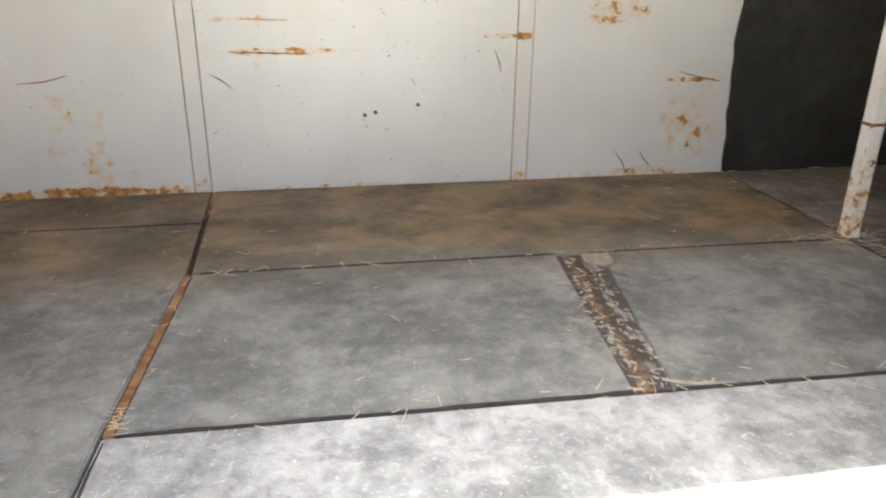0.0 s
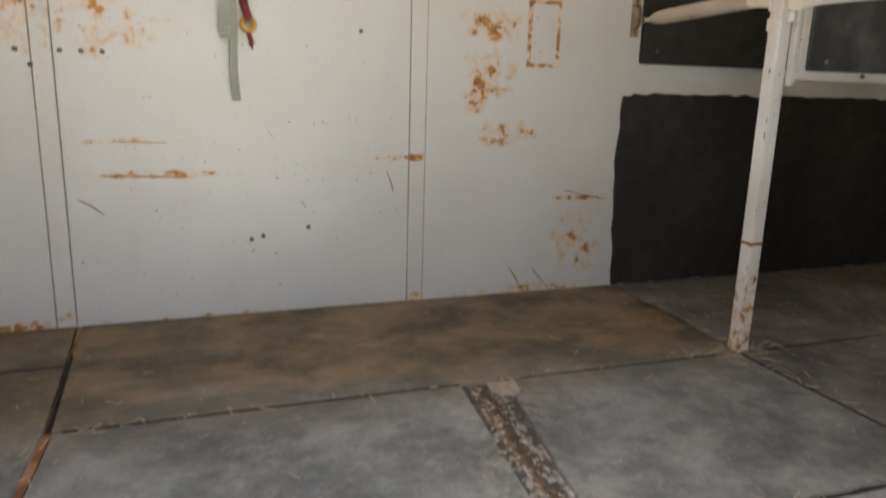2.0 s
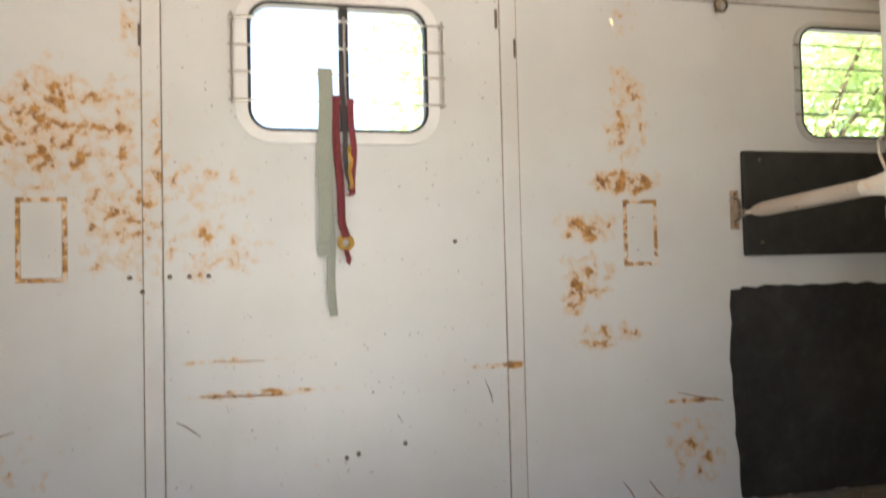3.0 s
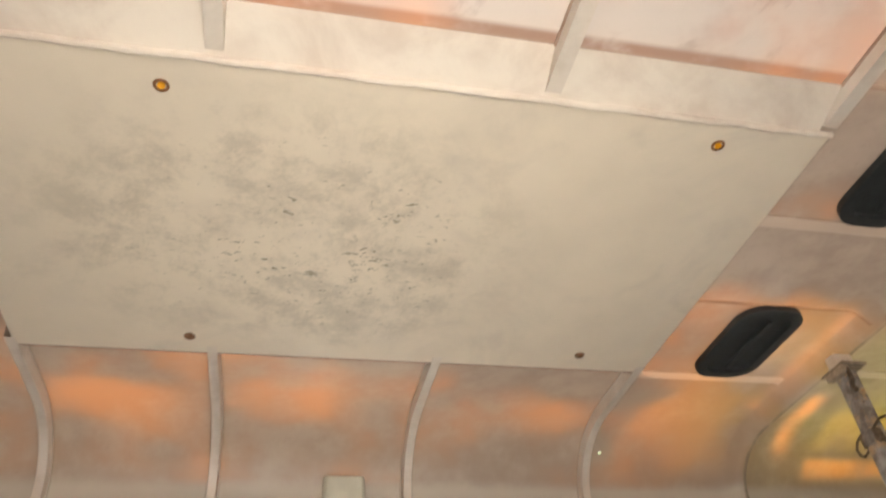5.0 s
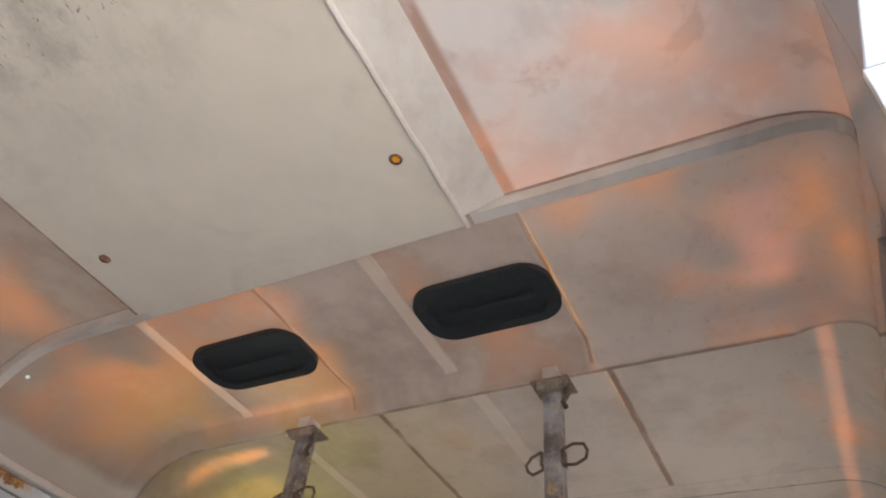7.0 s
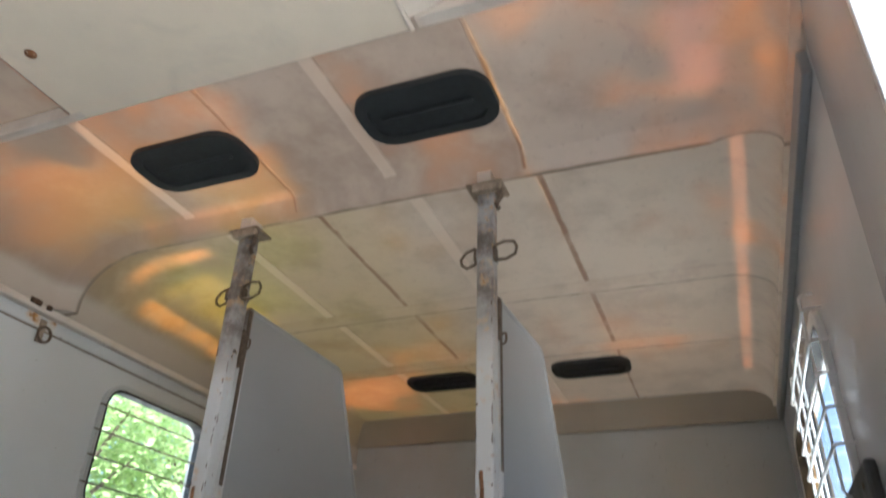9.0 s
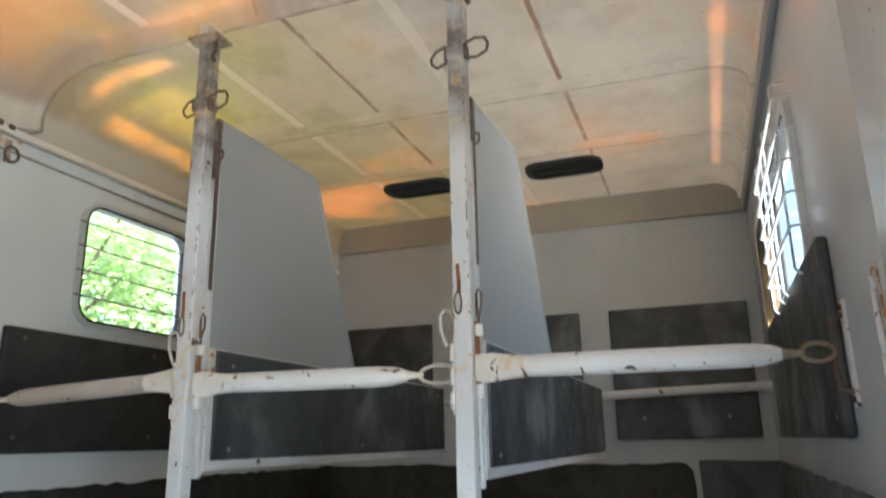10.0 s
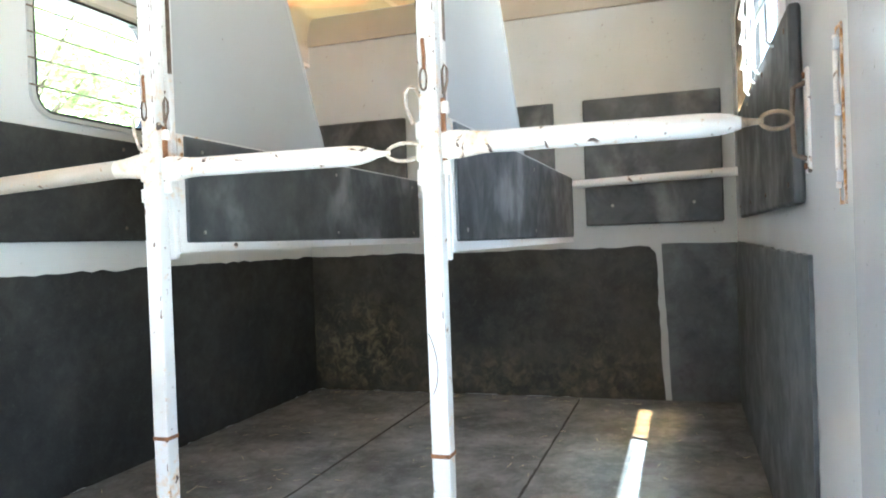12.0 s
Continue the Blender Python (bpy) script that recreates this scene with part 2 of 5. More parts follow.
def plate(loops, axis, a, b, bm=None):
    """A plate between a and b on the axis, whose outline is the first loop and whose holes are the others."""
    bm = bm or bmesh.new()

    def place(u, v, w):
        return {"x": (w, u, v), "y": (u, w, v), "z": (u, v, w)}[axis]

    edges = []
    for loop in loops:
        vs = [bm.verts.new(place(u, v, a)) for u, v in loop]
        edges += [bm.edges.new((vs[k], vs[(k + 1) % len(vs)])) for k in range(len(vs))]
    made = bmesh.ops.triangle_fill(bm, use_beauty=True, use_dissolve=False, edges=edges)
    faces = [g for g in made["geom"] if isinstance(g, bmesh.types.BMFace)]
    ext = bmesh.ops.extrude_face_region(bm, geom=faces)
    move = [g for g in ext["geom"] if isinstance(g, bmesh.types.BMVert)]
    bmesh.ops.translate(bm, verts=move, vec=Vector(place(0, 0, b - a)))
    return bm


def rect(x0, x1, z0, z1):
    return [(x0, z0), (x1, z0), (x1, z1), (x0, z1)]


def arc(c, r, a0, a1, u, v, n=8):
    c, u, v = Vector(c), Vector(u), Vector(v)
    return [c + r * (math.cos(radians(a0 + (a1 - a0) * k / n)) * u + math.sin(radians(a0 + (a1 - a0) * k / n)) * v) for k in range(n + 1)]

# ---- materials ----
def slot_material():
    """Torn matting over wood: dark rubber, pale torn flakes and brown chaff along the middle."""
    m, t, b = mat("torn_matting_with_chaff")
    sep = t.nodes.new("ShaderNodeSeparateXYZ")
    t.links.new(coords(t), sep.inputs[0])
    mid = mathn(t, "ADD", mathn(t, "MULTIPLY", mathn(t, "ADD", sep.outputs["Y"], 1.52), 0.105), 1.002)
    off = mathn(t, "ABSOLUTE", mathn(t, "SUBTRACT", sep.outputs["X"], mid))
    wander = noise_tex(t, 28, 5, 0.75, distortion=1.0)
    off = mathn(t, "ADD", off, mathn(t, "MULTIPLY", mathn(t, "SUBTRACT", wander, 0.5), 0.09))
    col = mix(t, ramp(t, off, 0.007, 0.017), (0.17, 0.11, 0.06), (0.075, 0.073, 0.070))
    flake = ramp(t, noise_tex(t, 19, 5, 0.75, stretch=(1.3, 0.8, 1), distortion=0.5), 0.48, 0.60)
    rimmed = ramp(t, off, 0.018, 0.05, 0.35, 1.0)
    col = mix(t, mathn(t, "MULTIPLY", mathn(t, "MULTIPLY", flake, rimmed), 0.75), col, (0.40, 0.37, 0.33))
    t.links.new(col, b.inputs["Base Color"])
    b.inputs["Roughness"].default_value = 0.9
    bump(t, b, mathn(t, "ADD", wander, flake), 0.9, 0.004)
    return m


WALL_SPOTS = ((-0.32, 1.36, 0.40, 0.30, 0.52), (-0.12, 1.12, 0.22, 0.36, 0.48), (0.10, 1.16, 0.24, 0.14, 0.36), (0.12, 0.98, 0.26, 0.15, 0.46), (1.61, 1.46, 0.13, 0.32, 0.50),
              (1.44, 1.03, 0.18, 0.09, 0.58), (1.45, 0.86, 0.15, 0.13, 0.52), (1.39, 0.755, 0.07, 0.09, 0.56), (1.60, 1.195, 0.20, 0.075, 0.72), (1.51, 0.635, 0.20, 0.07, 0.56), (0.28, 0.50, 0.34, 0.022, 0.55),
              (0.20, 0.61, 0.24, 0.018, 0.48), (1.085, 0.548, 0.14, 0.014, 0.7), (1.84, 0.38, 0.18, 0.016, 0.6), (1.86, 0.20, 0.18, 0.18, 0.46), (-0.42, 0.20, 0.22, 0.26, 0.32),
              (1.60, 0.0, 0.45, 0.05, 0.5), (-0.45, 0.0, 0.62, 0.05, 0.7), (0.5, 0.0, 0.5, 0.02, 0.4), (1.6, 1.93, 0.25, 0.04, 0.7), (-0.4, 1.93, 0.22, 0.035, 0.6), (2.0, 1.93, 0.12, 0.05, 0.5),
              (-0.10, 1.75, 0.05, 0.22, 0.45), (1.62, 1.80, 0.10, 0.12, 0.30))
M_WALL = painted("white_gloss_paint_rusting", (0.62, 0.627, 0.620), (0.50, 0.488, 0.455), 0.0, WALL_SPOTS, 0.36, 0.4, grain=21)
M_CLEAN = painted("pale_grey_paint", (0.50, 0.515, 0.51), (0.38, 0.38, 0.34), -0.06, (), 0.45, 0.55)
M_WALLB = painted("cool_white_wall_paint", (0.68, 0.70, 0.72), (0.55, 0.56, 0.56), -0.05, (), 0.15, 0.5, relief=0.08)
# tan tint: the roof's reflected glow put into the paint colour
M_TAN = painted("tan_glow_band", (0.42, 0.375, 0.30), (0.32, 0.28, 0.22), -0.05, (), 0.5, 0.6)
M_SHEET = painted("grey_enamel_sheet", (0.36, 0.365, 0.363), (0.30, 0.29, 0.268), -0.03, (), 0.4, 0.4)
POST_SPOTS = ((PX, 2.02, 0.6, 0.34, 0.17), (PX, 1.14, 0.3, 0.20, 0.26), (PX, 0.05, 0.3, 0.26, 0.42), (PX, 1.62, 0.3, 0.2, 0.1))
# post tops: brown grime, with shade put into the same colour
M_POST = painted("chipped_white_steel", (0.70, 0.705, 0.71), (0.50, 0.46, 0.40), 0.055, POST_SPOTS, 0.42, 0.6, chips=0.70, soil_shade=(1.58, 1.84, (0.135, 0.108, 0.088)))
M_BAR = painted("chipped_white_bar", (0.78, 0.77, 0.75), (0.62, 0.55, 0.44), 0.05, (), 0.4, 0.6, chips=0.655)
# north bar: dirt plus its shaded underside, toned into the whole paint
M_BARDIRTSHADE = painted("dirty_shaded_white_bar", (0.56, 0.52, 0.46), (0.40, 0.33, 0.25), 0.07, (), 0.5, 0.8, chips=0.67)
M_ENDS = painted("rust_stained_bar_end", (0.77, 0.755, 0.72), (0.62, 0.54, 0.42), 0.115, (), 0.5, 0.7, chips=0.665)
M_STRIP = painted("yellowed_cover_strip", (0.625, 0.625, 0.62), (0.50, 0.48, 0.435), 0.0, ((-0.03, 1.15, 0.2, 0.45, 0.42), (1.16, 0.548, 0.2, 0.02, 0.6), (1.16, 0.0, 0.2, 0.06, 0.5), (-0.03, 0.0, 0.2, 0.08, 0.5)), 0.4, 0.6)
M_SEALANT = plain("dirty_sealant", (0.33, 0.28, 0.22), 0.8, 0, 0.5, 30, 0.2)
M_RUST = plain("rusty_steel", (0.30, 0.135, 0.055), 0.85, 0.15, 0.6, 55, 0.5)
M_DARKRUST = plain("dark_brown_rust", (0.13, 0.08, 0.05), 0.85, 0.1, 0.6, 60, 0.5)
M_STEEL = plain("dull_brown_steel", (0.20, 0.15, 0.11), 0.55, 0.6, 0.5, 60, 0.3)
# floor rubber in three tones: middle, paler front, darker stalls
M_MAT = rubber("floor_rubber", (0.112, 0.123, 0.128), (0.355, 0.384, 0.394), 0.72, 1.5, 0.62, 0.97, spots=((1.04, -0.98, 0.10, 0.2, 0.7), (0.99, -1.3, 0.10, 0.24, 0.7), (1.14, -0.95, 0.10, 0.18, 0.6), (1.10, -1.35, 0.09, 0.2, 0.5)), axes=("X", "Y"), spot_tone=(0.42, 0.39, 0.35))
M_MATFRONT = rubber("paler_floor_rubber", (0.185, 0.203, 0.222), (0.485, 0.52, 0.552), 0.95, 2.1, 0.60)
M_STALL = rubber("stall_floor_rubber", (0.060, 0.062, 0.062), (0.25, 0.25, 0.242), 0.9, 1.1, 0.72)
M_BLACK = rubber("black_wall_rubber", (0.014, 0.015, 0.015), (0.050, 0.048, 0.043), 0.65, 1.0, 0.82)
M_BLACKDUST = rubber("dusty_black_wall_rubber", (0.019, 0.019, 0.0185), (0.085, 0.078, 0.06), 0.7, 0.9, 0.7, spots=((-0.30, 0.25, 0.42, 0.38, 0.85), (-1.05, 0.06, 0.6, 0.24, 0.45), (-1.75, 0.10, 0.35, 0.3, 0.4)))
# dusty black rubber, with the glare over it put into the colour
M_HAZED = rubber("hazed_black_rubber", (0.070, 0.077, 0.082), (0.175, 0.187, 0.195), 0.8, 0.7, 0.6, relief=0.15, gritty=0.1)
M_PAD = rubber("black_padding", (0.030, 0.033, 0.035), (0.115, 0.12, 0.12), 0.6, 0.6, 0.5, relief=0.08, gritty=0.05, smear=(0.23, 0.235, 0.235))
M_UNDER = plain("dirty_floor_boards", (0.035, 0.028, 0.02), 0.9, 0, 0.6, 25, 0.6)
M_SLOT = slot_material()
M_PALE = plain("bare_pale_wood", (0.40, 0.355, 0.30), 0.9, 0, 0.4, 40, 0.5)
M_CHAFF = plain("brown_chaff", (0.17, 0.105, 0.055), 0.9, 0, 0.6, 70, 0.2)
M_FLAKE = plain("torn_matting_flakes", (0.47, 0.45, 0.42), 0.9, 0, 0.45, 60, 0.2)
M_STRAW = plain("straw", (0.60, 0.52, 0.36), 0.8, 0, 0.35, 90, 0.2)
M_VENT = plain("black_vent_plastic", (0.026, 0.029, 0.030), 0.72, 0, 0.3, 60, 0.1)
M_SEAL = plain("black_rubber_seal", (0.02, 0.02, 0.02), 0.6, 0, 0.3, 60, 0.1)
M_FRAME = plain("white_window_frame", (0.78, 0.78, 0.77), 0.35, 0, 0.12, 8, 0.05)
M_ROD = plain("zinc_rod", (0.45, 0.42, 0.38), 0.4, 0.7, 0.4, 70, 0.1)
M_GREEN = plain("faded_green_webbing", (0.34, 0.365, 0.31), 0.9, 0, 0.2, 200, 0.3)
M_DIRT = plain("packed_dark_dirt", (0.052, 0.048, 0.043), 0.95, 0, 0.6, 35, 0.6)
M_LINK = plain("pale_rusted_steel", (0.42, 0.33, 0.24), 0.75, 0, 0.55, 60, 0.4)
M_PLATE = plain("stained_steel_plate", (0.34, 0.26, 0.18), 0.7, 0, 0.5, 45, 0.3)
M_BOX = plain("yellowed_plastic", (0.60, 0.585, 0.48), 0.5, 0, 0.2, 12, 0.1)
M_CREAM = plain("cream_painted_steel", (0.60, 0.53, 0.43), 0.6, 0, 0.45, 70, 0.3)
M_RED = plain("dark_red_rope", (0.22, 0.035, 0.045), 0.85, 0, 0.4, 150, 0.4)
M_DARKWEB = plain("dark_webbing", (0.06, 0.055, 0.06), 0.85, 0, 0.3, 150, 0.3)
M_YELLOW = plain("yellow_cord", (0.55, 0.33, 0.06), 0.8, 0, 0.3, 150, 0.3)
M_AMBER = plain("amber_daylit_hole", (0.9, 0.40, 0.02), 0.25, 0, 0.2, 60, 0.1)
M_GROUND = rubber("dry_ground", (0.60, 0.575, 0.515), (0.76, 0.735, 0.665), 0.8, 0.5, 0.9)
M_BARK = plain("bark", (0.13, 0.10, 0.07), 0.9, 0, 0.5, 18, 0.8)


def glass():
    m, t, b = mat("window_glass")
    b.inputs["Base Color"].default_value = (1, 1, 1, 1)
    b.inputs["Roughness"].default_value = 0.0
    b.inputs["IOR"].default_value = 1.05
    b.inputs["Transmission Weight"].default_value = 1.0
    return m


def leaf_material(name, a, b_):
    m, t, b = mat(name)
    g = t.nodes.new("ShaderNodeNewGeometry")
    col = mix(t, g.outputs["Random Per Island"], a, b_)
    tr = t.nodes.new("ShaderNodeBsdfTranslucent")
    t.links.new(col, b.inputs["Base Color"])
    t.links.new(col, tr.inputs["Color"])
    b.inputs["Roughness"].default_value = 0.5
    ms = node(t, "ShaderNodeMixShader", Fac=0.45)
    t.links.new(b.outputs[0], ms.inputs[1])
    t.links.new(tr.outputs[0], ms.inputs[2])
    t.links.new(ms.outputs[0], t.nodes["Material Output"].inputs["Surface"])
    return m


def roof_material():
    """Thin glass-fibre skin: off-white inside, its orange daylight glow placed patch by patch in the transmitted
    colour.
    """
    m, t, b = mat("translucent_fibreglass")
    big = noise_tex(t, 1.55, 3, 0.5, distortion=0.3)
    mid = noise_tex(t, 4.2, 4, 0.6)
    fine = noise_tex(t, 34, 5, 0.7)
    inner = mix(t, ramp(t, mid, 0.40, 0.70, 0, 0.75), (0.57, 0.48, 0.39), (0.39, 0.32, 0.255))
    inner = mix(t, ramp(t, fine, 0.55, 0.8, 0, 0.5), inner, (0.27, 0.215, 0.175))
    sep = t.nodes.new("ShaderNodeSeparateXYZ")
    t.links.new(coords(t), sep.inputs[0])
    # south panels: cream tone, lifted further for the doorway's brightness
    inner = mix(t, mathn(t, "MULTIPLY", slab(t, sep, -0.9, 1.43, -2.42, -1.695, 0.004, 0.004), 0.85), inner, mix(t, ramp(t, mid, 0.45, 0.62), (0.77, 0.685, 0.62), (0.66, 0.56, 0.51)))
    old_stain = mathn(t, "MULTIPLY", ramp(t, noise_tex(t, 4.6, 5, 0.65, distortion=0.5), 0.56, 0.66), ramp(t, sep.outputs["Y"], -1.60, -1.75))
    inner = mix(t, mathn(t, "MULTIPLY", old_stain, 0.5), inner, (0.44, 0.34, 0.30))
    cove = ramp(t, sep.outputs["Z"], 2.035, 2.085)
    # browner and darker to the north, weaker light put into the colour
    north_dim = mathn(t, "MULTIPLY", ramp(t, sep.outputs["Y"], -1.25, -0.45), ramp(t, sep.outputs["X"], 1.3, 1.6, 0.35, 0.85))
    inner = mix(t, north_dim, inner, mix(t, ramp(t, mid, 0.40, 0.66), (0.40, 0.315, 0.215), (0.27, 0.205, 0.14)))
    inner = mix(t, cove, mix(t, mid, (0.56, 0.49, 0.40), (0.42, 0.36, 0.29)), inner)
    # panels forward of the posts darkened in colour for their dimmer light
    bay_dim = mathn(t, "MULTIPLY", mathn(t, "MULTIPLY", slab(t, sep, -1.8, 2.05, -1.69, 0.5, 0.01, 0.02), cove), ramp(t, mid, 0.3, 0.6, 0.35, 0.75))
    inner = mix(t, bay_dim, inner, (0.30, 0.225, 0.17))
    joint = mathn(t, "MULTIPLY", slab(t, sep, -0.3, 1.43, -1.717, -1.690, 0.01, 0.008), ramp(t, noise_tex(t, 9, 4, 0.6), 0.3, 0.55, 0.45, 1.0))
    inner = mix(t, joint, inner, (0.41, 0.25, 0.18))
    wob = mathn(t, "MULTIPLY", mathn(t, "SUBTRACT", noise_tex(t, 14, 3, 0.5), 0.5), 0.012)
    moved = t.nodes.new("ShaderNodeCombineXYZ")
    for axis in "XYZ":
        t.links.new(mathn(t, "ADD", sep.outputs[axis], wob), moved.inputs[axis])
    sw = t.nodes.new("ShaderNodeSeparateXYZ")
    t.links.new(moved.outputs[0], sw.inputs[0])
    pale = brown = None
    for xa, xb, y, w in STRIPS:
        v = slab(t, sw, xa, xb, y - w / 2, y + w / 2, 0.003, 0.005)
        pale = v if pale is None else mathn(t, "MAXIMUM", pale, v)
    for xa, xb, y, w in LINES:
        v = slab(t, sw, xa, xb, y - w / 2, y + w / 2, 0.004, 0.004)
        brown = v if brown is None else mathn(t, "MAXIMUM", brown, v)
    patchy = ramp(t, noise_tex(t, 7, 4, 0.65), 0.34, 0.56, 0.45, 1.0)
    brown = mathn(t, "MULTIPLY", brown, mathn(t, "MULTIPLY", patchy, 0.9))
    # painted lines: shade beside the north ribs, dark joints on cross ribs
    rib_shade_joint = None
    for x in (-0.335, 0.17, 0.80, 1.44):
        for e in (-0.0195, 0.0195):
            v = mathn(t, "MULTIPLY", slab(t, sep, x + e - 0.002, x + e + 0.002, -0.60, 0.5, 0.003, 0.01), mathn(t, "MULTIPLY", patchy, 0.7))
            rib_shade_joint = v if rib_shade_joint is None else mathn(t, "MAXIMUM", rib_shade_joint, v)
    for xa, xb in ((2.050, 2.066), (2.942, 2.955), (3.562, 3.574), (2.866, 2.869)):
        v = mathn(t, "MULTIPLY", slab(t, sw, xa, xb, -2.5, 0.5, 0.005, 0.1), mathn(t, "MULTIPLY", patchy, 0.35 if xa == 2.866 else 0.9))
        rib_shade_joint = v if rib_shade_joint is None else mathn(t, "MAXIMUM", rib_shade_joint, v)
    inner = mix(t, mathn(t, "MULTIPLY", pale, 0.55), inner, (0.66, 0.56, 0.46))
    inner = mix(t, brown, inner, (0.25, 0.145, 0.095))
    inner = mix(t, rib_shade_joint, inner, (0.20, 0.165, 0.125))
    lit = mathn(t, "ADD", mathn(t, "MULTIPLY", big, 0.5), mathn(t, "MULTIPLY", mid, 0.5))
    # pools of daylight set here by position, brighter then darker ones
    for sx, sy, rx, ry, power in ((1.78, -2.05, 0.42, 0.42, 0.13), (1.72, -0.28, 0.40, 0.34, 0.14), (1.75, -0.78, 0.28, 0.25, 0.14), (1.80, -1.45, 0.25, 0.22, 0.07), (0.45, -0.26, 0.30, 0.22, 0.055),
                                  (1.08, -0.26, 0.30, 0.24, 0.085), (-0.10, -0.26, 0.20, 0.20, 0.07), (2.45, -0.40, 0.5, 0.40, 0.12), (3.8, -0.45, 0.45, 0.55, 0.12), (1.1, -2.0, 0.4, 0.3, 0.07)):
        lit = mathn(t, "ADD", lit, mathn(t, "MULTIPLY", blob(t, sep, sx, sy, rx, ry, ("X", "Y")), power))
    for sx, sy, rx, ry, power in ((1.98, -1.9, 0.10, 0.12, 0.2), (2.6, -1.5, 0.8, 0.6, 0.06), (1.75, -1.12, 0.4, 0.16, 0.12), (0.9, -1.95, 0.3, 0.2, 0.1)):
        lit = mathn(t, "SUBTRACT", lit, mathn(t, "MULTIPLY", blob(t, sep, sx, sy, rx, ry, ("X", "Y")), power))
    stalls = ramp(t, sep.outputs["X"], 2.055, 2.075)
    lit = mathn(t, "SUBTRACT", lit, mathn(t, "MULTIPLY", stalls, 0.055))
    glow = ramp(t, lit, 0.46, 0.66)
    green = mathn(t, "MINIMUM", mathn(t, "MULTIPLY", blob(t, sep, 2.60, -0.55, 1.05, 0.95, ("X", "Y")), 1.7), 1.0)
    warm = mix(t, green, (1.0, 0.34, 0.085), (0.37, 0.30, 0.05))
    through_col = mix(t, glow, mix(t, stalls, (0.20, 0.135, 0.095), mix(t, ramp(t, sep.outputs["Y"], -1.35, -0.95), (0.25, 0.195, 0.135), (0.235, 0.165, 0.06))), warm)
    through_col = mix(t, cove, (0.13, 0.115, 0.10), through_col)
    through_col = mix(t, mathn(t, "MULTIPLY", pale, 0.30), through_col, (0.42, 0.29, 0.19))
    through_col = mix(t, mathn(t, "MAXIMUM", brown, rib_shade_joint), through_col, (0.10, 0.055, 0.03))
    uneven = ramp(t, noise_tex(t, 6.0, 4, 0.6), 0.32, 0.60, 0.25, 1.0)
    # strips of stronger orange glow, placed by hand in the transmitted colour
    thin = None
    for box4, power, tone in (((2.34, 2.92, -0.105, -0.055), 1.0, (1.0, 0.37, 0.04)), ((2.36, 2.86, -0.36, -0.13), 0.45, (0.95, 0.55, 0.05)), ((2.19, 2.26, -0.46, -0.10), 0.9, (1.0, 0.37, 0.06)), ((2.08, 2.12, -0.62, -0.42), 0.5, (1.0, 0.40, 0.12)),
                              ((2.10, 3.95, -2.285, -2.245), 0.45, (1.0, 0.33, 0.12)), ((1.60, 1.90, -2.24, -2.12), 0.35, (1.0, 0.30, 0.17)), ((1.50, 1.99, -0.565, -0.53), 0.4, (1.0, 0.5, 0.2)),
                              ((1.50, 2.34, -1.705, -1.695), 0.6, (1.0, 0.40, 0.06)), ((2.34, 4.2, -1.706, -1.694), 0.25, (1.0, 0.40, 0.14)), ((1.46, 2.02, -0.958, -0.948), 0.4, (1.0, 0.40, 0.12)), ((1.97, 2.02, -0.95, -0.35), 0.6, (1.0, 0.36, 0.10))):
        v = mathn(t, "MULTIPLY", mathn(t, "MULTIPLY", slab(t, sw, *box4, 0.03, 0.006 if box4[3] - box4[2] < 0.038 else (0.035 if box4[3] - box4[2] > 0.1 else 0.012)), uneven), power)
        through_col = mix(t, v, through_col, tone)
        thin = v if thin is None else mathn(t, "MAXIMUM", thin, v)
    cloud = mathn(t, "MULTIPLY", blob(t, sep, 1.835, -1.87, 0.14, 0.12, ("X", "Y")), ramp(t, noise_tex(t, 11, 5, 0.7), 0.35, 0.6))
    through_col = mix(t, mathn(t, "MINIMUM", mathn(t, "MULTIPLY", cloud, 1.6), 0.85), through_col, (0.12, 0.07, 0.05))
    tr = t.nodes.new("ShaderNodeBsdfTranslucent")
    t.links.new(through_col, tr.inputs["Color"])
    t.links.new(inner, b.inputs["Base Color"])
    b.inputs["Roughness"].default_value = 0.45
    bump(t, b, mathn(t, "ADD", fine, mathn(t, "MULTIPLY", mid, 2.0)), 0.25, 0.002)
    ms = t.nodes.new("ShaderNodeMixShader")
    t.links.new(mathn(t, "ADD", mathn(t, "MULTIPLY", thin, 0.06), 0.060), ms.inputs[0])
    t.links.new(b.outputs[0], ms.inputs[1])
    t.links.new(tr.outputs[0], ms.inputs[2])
    # pinholes right through the skin
    hole = None
    for hx, hy, r in ((1.500, -0.110, 0.007), (1.046, -1.677, 0.0045)):
        v = mathn(t, "GREATER_THAN", blob(t, sep, hx, hy, r, 0.7 * r, ("X", "Y")), 0.02)
        hole = v if hole is None else mathn(t, "MAXIMUM", hole, v)
    gap = t.nodes.new("ShaderNodeBsdfTransparent")
    gap.inputs["Color"].default_value = (1.0, 0.72, 0.34, 1)
    pierced = t.nodes.new("ShaderNodeMixShader")
    t.links.new(hole, pierced.inputs[0])
    t.links.new(ms.outputs[0], pierced.inputs[1])
    t.links.new(gap.outputs[0], pierced.inputs[2])
    t.links.new(pierced.outputs[0], t.nodes["Material Output"].inputs["Surface"])
    return m


